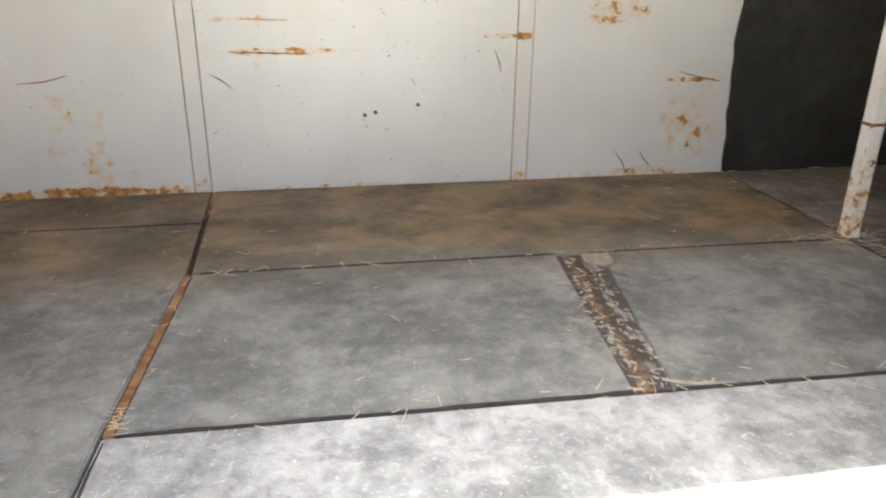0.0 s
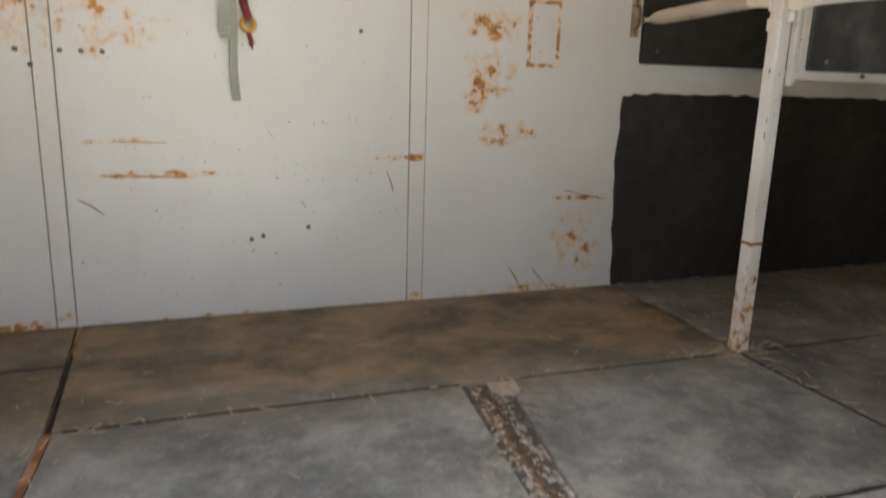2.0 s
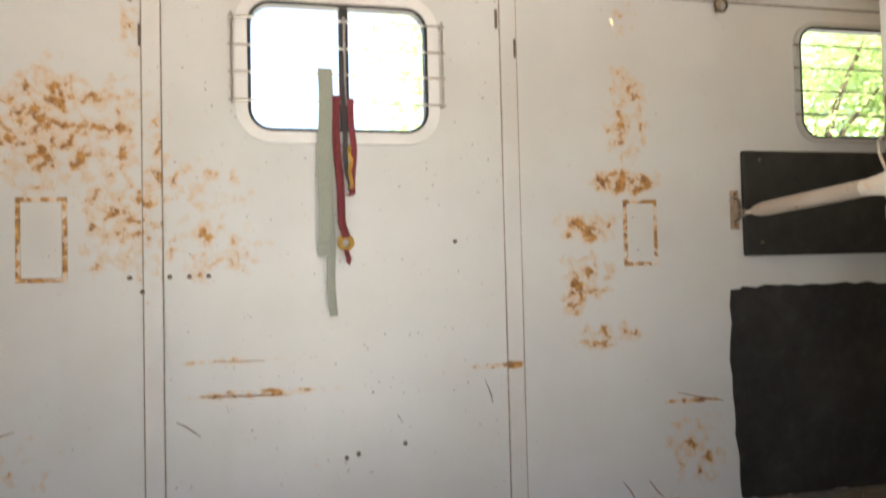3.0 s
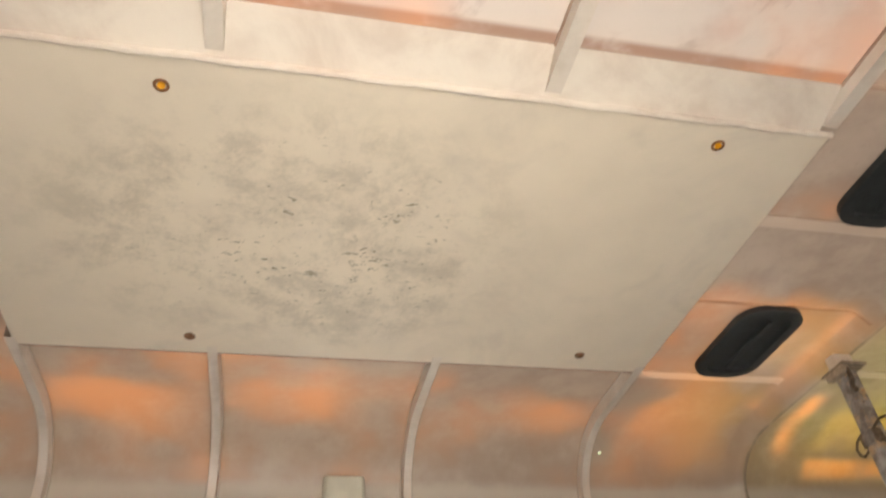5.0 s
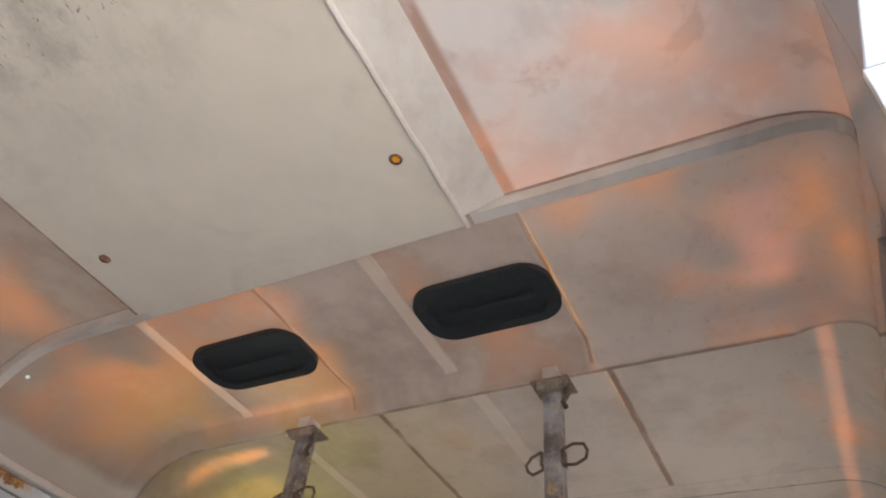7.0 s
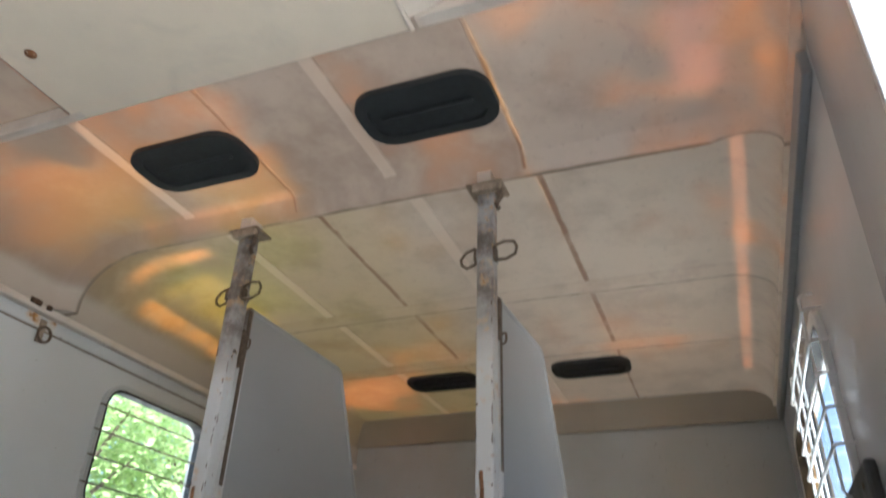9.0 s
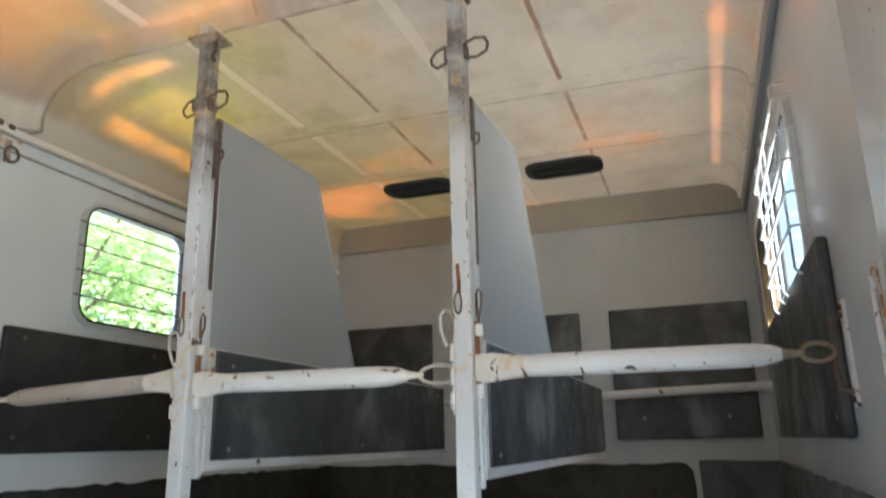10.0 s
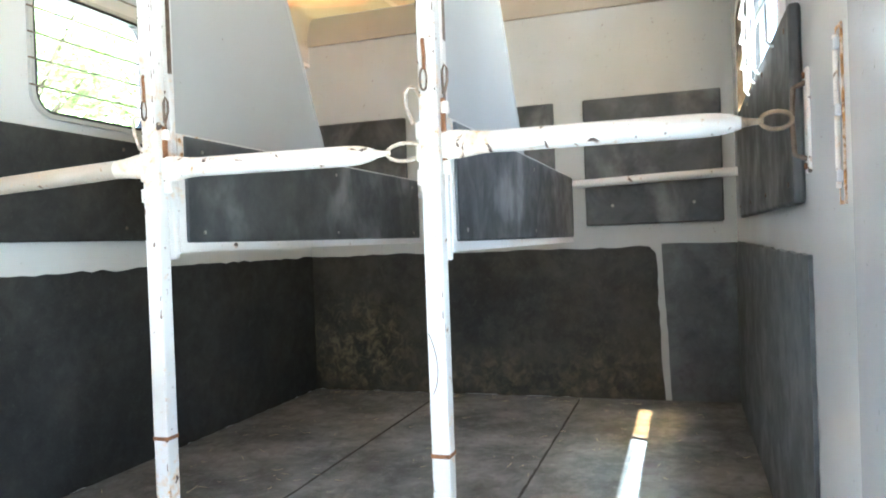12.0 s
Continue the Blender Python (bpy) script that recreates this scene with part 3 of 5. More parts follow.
def strip_material():
    """Steel strip, rusted in long patches from brown to tan, bare in one place."""
    m, t, b = mat("patchy_rusted_strip")
    a = noise_tex(t, 7, 4, 0.6)
    fine = noise_tex(t, 60, 4, 0.7)
    col = mix(t, ramp(t, a, 0.38, 0.62), (0.17, 0.075, 0.03), (0.34, 0.20, 0.10))
    col = mix(t, ramp(t, noise_tex(t, 12, 4, 0.65), 0.60, 0.68, 0, 0.7), col, (0.46, 0.39, 0.31))
    col = mix(t, ramp(t, fine, 0.5, 0.75, 0, 0.6), col, (0.09, 0.05, 0.03))
    t.links.new(col, b.inputs["Base Color"])
    b.inputs["Roughness"].default_value = 0.85
    bump(t, b, fine, 0.5, 0.002)
    return m


def board_material():
    """Off-white board with a patch of grey mould specks."""
    m, t, b = mat("mouldy_white_board")
    big = noise_tex(t, 2.4, 4, 0.6)
    fine = noise_tex(t, 62, 4, 0.7, distortion=0.3)
    mid = noise_tex(t, 7, 7, 0.78, distortion=0.15)
    col = mix(t, ramp(t, big, 0.35, 0.7, 0, 0.6), (0.76, 0.65, 0.51), (0.64, 0.55, 0.44))
    sep = t.nodes.new("ShaderNodeSeparateXYZ")
    t.links.new(coords(t), sep.inputs[0])
    where = mathn(t, "MAXIMUM", blob(t, sep, 0.50, -1.02, 0.36, 0.40, ("X", "Y")), mathn(t, "MULTIPLY", blob(t, sep, 0.35, -1.10, 0.70, 0.55, ("X", "Y")), 0.55))
    where = mathn(t, "MAXIMUM", where, blob(t, sep, 0.64, -1.20, 0.16, 0.20, ("X", "Y")))
    smudge = ramp(t, mid, 0.42, 0.66)
    col = mix(t, mathn(t, "MULTIPLY", smudge, mathn(t, "MULTIPLY", ramp(t, where, 0.0, 0.30), 0.6)), col, (0.415, 0.355, 0.275))
    fleck = noise_tex(t, 34, 3, 0.62, stretch=(1.0, 2.1, 1.0), distortion=0.7)
    speck = ramp(t, mathn(t, "ADD", fleck, mathn(t, "MULTIPLY", mathn(t, "SUBTRACT", where, 0.5), 0.18)), 0.618, 0.655)
    clump = ramp(t, noise_tex(t, 9, 5, 0.75), 0.42, 0.56)
    col = mix(t, mathn(t, "MULTIPLY", mathn(t, "MULTIPLY", speck, clump), mathn(t, "MULTIPLY", ramp(t, where, 0.10, 0.35), 0.85)), col, (0.23, 0.19, 0.12))
    old = ramp(t, noise_tex(t, 3.3, 5, 0.65, distortion=0.6), 0.5, 0.75, 0, 0.4)
    col = mix(t, old, col, (0.50, 0.43, 0.36))
    t.links.new(col, b.inputs["Base Color"])
    b.inputs["Roughness"].default_value = 0.55
    bump(t, b, mathn(t, "ADD", mid, fine), 0.2, 0.002)
    return m


def tinted_glass():
    m, t, b = mat("tinted_glass")
    clear = t.nodes.new("ShaderNodeBsdfTransparent")
    clear.inputs["Color"].default_value = (0.80, 0.62, 0.42, 1)
    gloss = node(t, "ShaderNodeBsdfGlossy", Roughness=0.03)
    ms = node(t, "ShaderNodeMixShader", Fac=0.06)
    t.links.new(clear.outputs[0], ms.inputs[1])
    t.links.new(gloss.outputs[0], ms.inputs[2])
    t.links.new(ms.outputs[0], t.nodes["Material Output"].inputs["Surface"])
    return m


M_TINT = tinted_glass()
M_GLASS, M_ROOF, M_BOARD, M_STRIPRUST = glass(), roof_material(), board_material(), strip_material()


def fibre(name, inner, stain, glow, fac):
    """Thin moulded fibreglass that lets some daylight through."""
    m, t, b = mat(name)
    n = noise_tex(t, 6, 5, 0.65, distortion=0.4)
    fine = noise_tex(t, 40, 4, 0.6)
    t.links.new(mix(t, ramp(t, n, 0.4, 0.72), inner, stain), b.inputs["Base Color"])
    b.inputs["Roughness"].default_value = 0.5
    bump(t, b, mathn(t, "ADD", fine, n), 0.3, 0.002)
    tr = t.nodes.new("ShaderNodeBsdfTranslucent")
    t.links.new(mix(t, n, glow, tuple(0.5 * g for g in glow)), tr.inputs["Color"])
    ms = node(t, "ShaderNodeMixShader", Fac=fac)
    t.links.new(b.outputs[0], ms.inputs[1])
    t.links.new(tr.outputs[0], ms.inputs[2])
    t.links.new(ms.outputs[0], t.nodes["Material Output"].inputs["Surface"])
    return m


M_RIB = fibre("off_white_fibreglass_rib", (0.73, 0.65, 0.56), (0.62, 0.53, 0.44), (0.7, 0.45, 0.28), 0.08)
M_FLASH = fibre("cream_edge_flashing", (0.78, 0.69, 0.585), (0.66, 0.555, 0.46), (0.9, 0.65, 0.5), 0.05)
M_SEAM = fibre("stained_roof_seam", (0.52, 0.40, 0.31), (0.38, 0.27, 0.20), (1.0, 0.42, 0.16), 0.16)
M_LEAF = leaf_material("leaves", (0.20, 0.31, 0.08), (0.44, 0.55, 0.24))

# ---- shell ----
WIN1 = (0.262, 0.862, 1.358, 1.79)
WIN2 = (2.355, 2.925, 1.372, 1.815)
WIN3 = (2.42, 3.80, 1.35, 1.80)
T = 0.05


def loop_of(w, grow=0.0, r=0.075):
    return rounded(w[0] - grow, w[1] + grow, w[2] - grow, w[3] + grow, r + grow)


wall_n = part("wall_north", plate([rect(XW - T, XE + T, -0.10, FOOT + 0.01), loop_of(WIN1), loop_of(WIN2)], "y", 0.0, T), M_WALL)
tagged(wall_n, "white painted sheet-metal side wall with rust spots", "wall", kind="structure")
x0, x1, zt = OPEN
xa, xb, zh = x0 - 0.08, x1 + 0.07, 2.13   # the hole in the outer wall; the lining inside narrows it
outline = [(XW - T, -0.10), (xa, -0.10), (xa, zh), (xb, zh), (xb, -0.10), (XE + T, -0.10), (XE + T, 2.165), (XW - T, 2.165)]
wall_s = part("wall_south", plate([outline, loop_of(WIN3)], "y", YB - T, YB), M_WALLB)
tagged(wall_s, "pale grey painted side wall with an open doorway", "wall", kind="structure")
wall_e = part("wall_east", boxed(XE, XE + T, YB, 0.0, -0.10, ROOF + 0.02), M_CLEAN)
tagged(wall_e, "pale grey painted end wall behind the stalls", "wall", kind="structure")
wall_w = part("wall_west", boxed(XW - T, XW, YB, 0.0, -0.10, ROOF + 0.02), M_CLEAN)
tagged(wall_w, "plain pale grey painted end wall", "wall", kind="structure")
for name, bm, where in (("trim", boxed(XE - 0.018, XE, YB, 0.0, 2.06, 2.225, 0.004), wall_e),):
    part(name, bm, M_TAN, where, "band under the roof, its tan tint painted for roof glow")
for xa, xb in ((-0.066, -0.010), (1.131, 1.189)):
    part("trim", boxed(xa, xb, -0.010, 0.0, 0.0, 1.891, 0.003), M_STRIP, wall_n, "painted cover strip over a wall seam")
    for xs, ws in ((xa - 0.0020, 0.0019), (xb + 0.0016, 0.0014)):
        part("trim", boxed(xs - ws, xs + ws, -0.0062, 0.0, 0.0, 1.891), M_SEALANT, wall_n, "dirty line of sealant")
part("trim", boxed(XW, XE, -0.010, 0.0, 1.894, 1.938, 0.004), M_WALL, wall_n, "rusting grey top rail of the wall")
part("trim", boxed(XW, XE, -0.007, 0.0, 1.8895, 1.8935), M_SEALANT, wall_n, "dark gap under the top rail")
part("trim", boxed(0.0, 1.126, -0.0062, 0.0, 1.8725, 1.8765), M_SEALANT, wall_n, "dark gap over the door")
part("trim", boxed(XW, XE, -0.036, 0.0, 1.9385, FOOT - 0.001, 0.006), M_RIB, wall_n, "cream flange of the roof")
part("trim", boxed(1.72, XE, YB, YB + 0.022, 2.055, FOOTB - 0.003, 0.004), M_SHEET, wall_s, "grey top rail of the wall")
# inner lining round the doorway, tapering away along the wall
YI, YO = -2.32, -2.372
part("door_lining", boxed(x0 - 0.24, x1, YO, YI, zt, FOOTB - 0.002, 0.003), M_WALLB, wall_s, "header over the open doorway")
for loop_ in ([(x1, YI), (x1, YO), (x1 + 0.10, YB + 0.0005), (1.70, YB + 0.0005)], [(x0, YI), (x0, YO), (x0 - 0.12, YB + 0.0005), (x0 - 0.6, YB + 0.0005)]):
    part("door_lining", plate([loop_], "z", 0.001, FOOTB - 0.003), M_WALLB, wall_s, "pale lining of the doorway")
for xj in (x0 + 0.002, x1 - 0.002):
    part("trim", boxed(xj - 0.006, xj + 0.006, YO - 0.004, YI + 0.003, 0.002, zt - 0.002, 0.002), M_FRAME, wall_s, "white painted door jamb")


# roof: a vaulted skin with ribs and seams
JOINTS = sorted({y + e for _, _, y, w in STRIPS + LINES for e in (-w / 2 - 0.003, -w / 2, w / 2, w / 2 + 0.003)})
# moulded cross ribs: (x, depth) corners of their sections
RIBS = ((1.985, 0.0), (2.005, 0.012), (2.028, 0.046), (2.040, 0.056), (2.062, 0.058), (2.068, 0.020), (2.074, 0.0),
        (2.866, 0.0), (2.884, 0.009), (2.952, 0.010), (2.961, 0.0), (3.486, 0.0), (3.504, 0.009), (3.572, 0.010), (3.581, 0.0))


def profile(drop=0.0, n=12, ry=0.30):
    """The roof's section, wall to wall, as (y, z); drop: how far inside the skin, fading out at the south wall; ry: width of the north cove."""
    ya, yb = -0.03, YB + 0.035
    rs, rz, rzb = 0.17, ROOF - FOOT - 0.04, ROOF - FOOTB - 0.015
    pts = [(ya - drop, FOOT)]
    for k in range(n + 1):
        a = radians(90 * k / n)
        pts.append((ya - ry + (ry - drop) * math.cos(a), FOOT + 0.04 + (rz - drop) * math.sin(a)))
    y0, y1 = ya - ry, yb + rs
    for y in sorted([y0 + (y1 - y0) * k / 60 for k in range(1, 60)] + JOINTS, reverse=True):
        pts.append((y, ROOF - drop + 0.008 * math.sin(math.pi * (y - y0) / (y1 - y0))))
    for k in range(n + 1):
        a = radians(90 - 90 * k / n)
        d = drop * (1 - k / n) if drop > 0 else drop
        pts.append((yb + rs - (rs - d) * math.cos(a), FOOTB + 0.015 + (rzb - d) * math.sin(a)))
    pts.append((yb, FOOTB))
    return pts


def rib_depth(x):
    for (xa, da), (xb, db) in zip(RIBS, RIBS[1:]):
        if xa <= x <= xb:
            return da + (db - da) * (x - xa) / (xb - xa)
    return 0.0


def skin():
    """The moulded skin in one sheet: cross ribs, raised strips and joint lines are part of it."""
    bm = bmesh.new()
    rows = []
    xs = sorted({round(XW + (XE - XW) * k / 60, 4) for k in range(61)} | {x for x, _ in RIBS} | {round(b + e, 4) for bay in BAYS for b in bay for e in (-0.001, 0.001) if b + e < XE})
    for x in xs:
        row = []
        for y, z in [(0.0, FOOT), *profile(rib_depth(x), 12, 0.30 - 0.25 * min(1.0, max(0.0, (x - 3.45) / 0.75))), (YB, FOOTB)]:
            if any(a < x < b and abs(y - c) <= w / 2 + 1e-6 for a, b, c, w in STRIPS):
                z -= 0.0035
            elif any(a < x < b and abs(y - c) <= w / 2 + 1e-6 for a, b, c, w in LINES):
                z -= 0.0025
            row.append(bm.verts.new((x, y, z)))
        rows.append(row)
    for a, b in zip(rows, rows[1:]):
        for j in range(len(a) - 1):
            bm.faces.new((a[j], a[j + 1], b[j + 1], b[j]))
    return bm


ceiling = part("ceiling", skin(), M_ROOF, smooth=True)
tagged(ceiling, "translucent off-white fibreglass roof glowing orange in patches", "ceiling", kind="structure")


def rib(x, w, depth, keep=lambda y, z: True):
    bm = bmesh.new()
    last = None
    for (yo, zo), (yi, zi) in zip(profile(-0.002), profile(depth)):
        if not keep(yi, zi):
            last = None
            continue
        ring = [bm.verts.new((x - w / 2, yo, zo)), bm.verts.new((x + w / 2, yo, zo)), bm.verts.new((x + w / 2 - 0.004, yi, zi)), bm.verts.new((x - w / 2 + 0.004, yi, zi))]
        if last:
            for j in range(4):
                bm.faces.new((last[j], last[(j + 1) % 4], ring[(j + 1) % 4], ring[j]))
        last = ring
    return bm


BOARD = (-0.33, 1.455, -1.588, -0.605)
for x in (-0.335, 0.17, 0.80, 1.44):
    part("roof_rib", rib(x, 0.034, 0.035, lambda y, z: y > BOARD[3] - 0.04), M_RIB, ceiling)
for x in (-0.335, 0.209, 0.834, 1.445):
    part("roof_rib", rib(x, 0.040, 0.030, lambda y, z: y < BOARD[2] + 0.002), M_RIB, ceiling)
    for s in (1, -1):
        part("roof_seam", rib(x + s * 0.021, 0.004, 0.006, lambda y, z: y < BOARD[2] - 0.1), M_SEAM, ceiling)
part("roof_rib", rib(-0.95, 0.034, 0.03), M_RIB, ceiling)
board = part("ceiling_board", boxed(*BOARD, 2.20, 2.214, 0.004), M_BOARD)
tagged(board, "flat off-white ceiling board with grey mould stains", "ceiling panel", kind="structure")
bm = bmesh.new()
ya, yb = BOARD[2] + 0.002, BOARD[2] - 0.102
vs = [bm.verts.new(p) for p in ((BOARD[0], ya, 2.202), (BOARD[1] - 0.03, ya, 2.202), (BOARD[1] - 0.03, yb, 2.235), (BOARD[0], yb, 2.235))]
bm.faces.new(vs)
bmesh.ops.extrude_face_region(bm, geom=bm.faces[:])
bmesh.ops.translate(bm, verts=[v for v in bm.verts if v not in vs], vec=(0, 0, 0.006))
part("edge_flashing", bm, M_FLASH, board, "bulging off-white edge of the board")
M_GAP = plain("brown_shadow_gap", (0.50, 0.34, 0.26), 0.9, 0, 0.5, 25, 0.3)
# brown strip drawn for the shadow gap at the board's north edge
part("dirt_shade_line", boxed(BOARD[0], BOARD[1], BOARD[3] + 0.001, BOARD[3] + 0.007, 2.201, 2.215), M_GAP, board, "brown line painted for the shadow gap along the board's edge")
part("edge_bead", sweep(bmesh.new(), [(BOARD[0] + (BOARD[1] - BOARD[0]) * k / 40, BOARD[2] + 0.0012 * math.sin(k * 2.1) - 0.002, 2.199 + 0.0015 * math.sin(k * 1.3)) for k in range(41)], 0.007, 8), M_FLASH, board, "uneven bead along the board's edge")
# amber discs: daylight through two of the holes, painted as colour
for x, y, m in ((0.115, -1.52, M_AMBER), (1.222, -1.53, M_AMBER), (0.115, -0.688, M_RUST), (1.22, -0.69, M_RUST)):
    bm = bmesh.new()
    sweep(bm, [(x, y, 2.197), (x, y, 2.204)], 0.0075, 12)
    hole_disc = part("screw_hole", bm, m, board)
    bm = bmesh.new()
    sweep(bm, arc((x, y, 2.1985), 0.012, 0, 330, (1, 0, 0), (0, 1, 0), 12), 0.003, 6, True)
    part("rim", bm, M_RUST, hole_disc)


def vent(x, y, name="roof_vent"):
    v = thing(name, (x, y, ROOF - 0.02), "black plastic oval roof vent with a louvre bar", "vent", "roof vents")
    lx, ly, r = 0.21, 0.376, 0.075
    o = rounded(x - lx / 2, x + lx / 2, y - ly / 2, y + ly / 2, r)
    i = rounded(x - lx / 2 + 0.03, x + lx / 2 - 0.03, y - ly / 2 + 0.03, y + ly / 2 - 0.03, r - 0.025)
    part("frame", plate([o, i], "z", ROOF - 0.018, ROOF - 0.003), M_VENT, v)
    part("cover", plate([o], "z", ROOF - 0.0025, ROOF - 0.0005), M_VENT, v)
    bm = boxed(x - 0.008, x + 0.008, y - 0.13, y + 0.13, ROOF - 0.022, ROOF - 0.010, 0.003)
    part("louvre_bar", bm, M_VENT, v)
    return v


for x, y in ((1.738, -0.767), (1.738, -1.509), (3.75, -0.79), (3.75, -1.558), (-0.577, -0.767), (-0.577, -1.509)):
    vent(x, y)

# ---- floor ----
floor = part("floor", boxed(XW - T, XE + T, YB - T, T, -0.10, -0.012), M_UNDER)
tagged(floor, "vehicle floor laid with worn grey rubber mats", "floor", kind="structure")


def floor_mat(poly, m):
    bm = plate([poly], "z", -0.0115, 0.0)
    bm.normal_update()
    top = [e for e in bm.edges if all(v.co.z > -0.001 for v in e.verts) and any(abs(f.normal.z) < 0.5 for f in e.link_faces)]
    bmesh.ops.bevel(bm, geom=top, offset=0.003, segments=2, affect="EDGES")
    part("mat", bm, m, floor)


def q(xa, xb, ya, yb):
    return [(xa, ya), (xb, ya), (xb, yb), (xa, yb)]


floor_mat([(XW, -0.003), (-0.008, -0.003), (0.001, -0.355), (XW, -0.352)], M_MAT)
floor_mat([(XW, -0.361), (0.001, -0.364), (0.006, -0.79), (-0.040, -1.51), (-0.062, YB - 0.02), (XW, YB - 0.02)], M_MAT)
floor_mat([(0.006, -0.003), (2.04, -0.003), (2.02, -0.798), (0.022, -0.778)], M_MAT)
floor_mat([(0.026, -0.789), (1.047, -0.794), (0.967, -1.518), (-0.013, -1.502)], M_MAT)
floor_mat([(1.210, -0.797), (2.0, -0.81), (2.0, -1.545), (1.053, -1.522), (1.125, -1.12), (1.167, -0.895), (1.200, -0.88)], M_MAT)
floor_mat([(-0.033, -1.516), (2.0, -1.556), (2.0, YB - 0.02), (-0.055, YB - 0.02)], M_MATFRONT)
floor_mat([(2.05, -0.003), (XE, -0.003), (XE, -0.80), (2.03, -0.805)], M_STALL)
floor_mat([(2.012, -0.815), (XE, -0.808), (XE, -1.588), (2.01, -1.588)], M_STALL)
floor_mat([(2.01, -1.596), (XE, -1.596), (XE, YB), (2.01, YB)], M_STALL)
# first strip is no steel: dark filler for the gap between mats
part("floor_strip", plate([[(-0.009, -0.003), (0.008, -0.003), (0.0245, -0.78), (0.008, -0.78)]], "z", -0.0115, -0.009), M_UNDER, floor, "dark strip drawn for the open gap between the mats")
part("floor_strip", plate([[(0.006, -0.784), (0.024, -0.784), (-0.0155, -1.506), (-0.033, -1.506)]], "z", -0.0115, -0.001), M_STRIPRUST, floor, "rust-brown steel strip let into the floor")
part("floor_strip", plate([[(-0.007, -0.005), (0.005, -0.005), (0.0105, -0.27), (0.000, -0.24)]], "z", -0.0088, -0.002), M_STRIPRUST, floor, "rusted end of the steel strip")
part("floor_slot", plate([[(1.049, -0.797), (1.155, -0.797), (1.165, -0.895), (1.123, -1.12), (1.051, -1.52), (0.970, -1.518)]], "z", -0.0118, -0.006), M_SLOT, floor, "worn slot in the matting filled with chaff")
part("floor_patch", plate([[(1.122, -0.799), (1.208, -0.80), (1.201, -0.868), (1.165, -0.893), (1.118, -0.862)]], "z", -0.0118, -0.002), M_PALE, floor, "bare pale wood showing between mats")



def dirt_seam(p, q_, w, seed):
    """Packed dirt along a joint of the matting, of uneven width."""
    r = random.Random(seed)
    p, q_ = Vector((*p, 0)), Vector((*q_, 0))
    d = (q_ - p).normalized()
    n = Vector((-d.y, d.x, 0))
    k = max(4, int((q_ - p).length / 0.035))
    left, right = [], []
    for j in range(k + 1):
        c = p + (q_ - p) * j / k
        left.append(c + n * 0.6 * w * r.uniform(0.1, 1.0))
        right.append(c - n * 0.6 * w * r.uniform(0.1, 1.0))
    loop_ = [(v.x, v.y) for v in left + right[::-1]]
    part("dirt_shade_line", plate([loop_], "z", -0.0113, 0.0006), M_DIRT, floor, "dark dirt packed into a joint of the mats")


for k, (p, q_, w) in enumerate((((-0.01, -1.510), (0.965, -1.524), 0.009), ((1.055, -1.530), (2.0, -1.551), 0.011), ((0.045, -0.784), (1.045, -0.790), 0.008), ((1.215, -0.796), (2.0, -0.805), 0.008),
                               ((-1.6, -0.357), (-0.01, -0.360), 0.009), ((-0.010, -0.02), (0.010, -0.78), 0.006), ((-0.026, -1.53), (-0.053, -2.35), 0.007), ((2.012, -0.80), (2.04, -0.02), 0.009),
                               ((2.006, -0.83), (2.006, -2.3), 0.008), ((2.05, -0.811), (4.25, -0.803), 0.010), ((2.05, -1.592), (4.25, -1.592), 0.009))):
    dirt_seam(p, q_, w, 60 + k)

# ---- ground and trees outside ----
ground = part("ground", boxed(-250, 250, -250, 250, -1.2, -0.85), M_GROUND)
tagged(ground, "dry sunlit bare ground outside the vehicle", "ground", kind="structure")


def tree(x, y, height, crown_r, seed):
    rnd = random.Random(seed)
    tr = thing("tree", (x, y, -0.85), "broad green leafy tree in full sun", "tree", "trees outside")
    bm = bmesh.new()
    sweep(bm, [(x, y, -0.85), (x + 0.1, y, 0.6), (x + 0.05, y + 0.1, 1.8), (x, y, height - crown_r)], [0.20, 0.16, 0.12, 0.05], 10)
    centres = []
    for k in range(16):
        a, e = rnd.uniform(0, 6.28), rnd.uniform(-0.5, 1.2)
        r = crown_r * rnd.uniform(0.45, 0.95)
        c = Vector((x + r * math.cos(a) * math.cos(e), y + r * math.sin(a) * math.cos(e), height - crown_r * 0.9 + r * math.sin(e)))
        centres.append(c)
        sweep(bm, [(x, y, rnd.uniform(0.9, 1.8)), (Vector((x, y, 1.6)) + c) / 2 + Vector((0, 0, 0.2)), c], [0.06, 0.035, 0.012], 6)
    part("trunk", bm, M_BARK, tr)
    verts, faces = [], []
    for c in centres:
        for k in range(1100):
            d = Vector((rnd.gauss(0, 1), rnd.gauss(0, 1), rnd.gauss(0, 0.8))) * crown_r * 0.24
            p = c + d
            u = Vector((rnd.gauss(0, 1), rnd.gauss(0, 1), rnd.gauss(0, 0.6))).normalized()
            w = u.orthogonal().normalized()
            s = rnd.uniform(0.035, 0.075)
            n = len(verts)
            verts += [p - u * s, p + w * s * 0.45, p + u * s, p - w * s * 0.45]
            faces.append((n, n + 1, n + 2, n + 3))
    o = Vector((x, y, -0.85))
    me = bpy.data.meshes.new("crown")
    me.from_pydata([tuple(v - o) for v in verts], [], faces)
    me.materials.append(M_LEAF)
    ob = new("crown", me)
    ob.parent = tr
    tagged(ob, kind="stuff")


for k, (x, y, h, r) in enumerate(((3.80, 7.0, 5.2, 2.2), (7.0, 5.6, 4.6, 2.3), (9.6, 5.0, 4.8, 2.2), (11.5, 8.0, 5.6, 2.6))):
    tree(x, y, h, r, 20 + k)

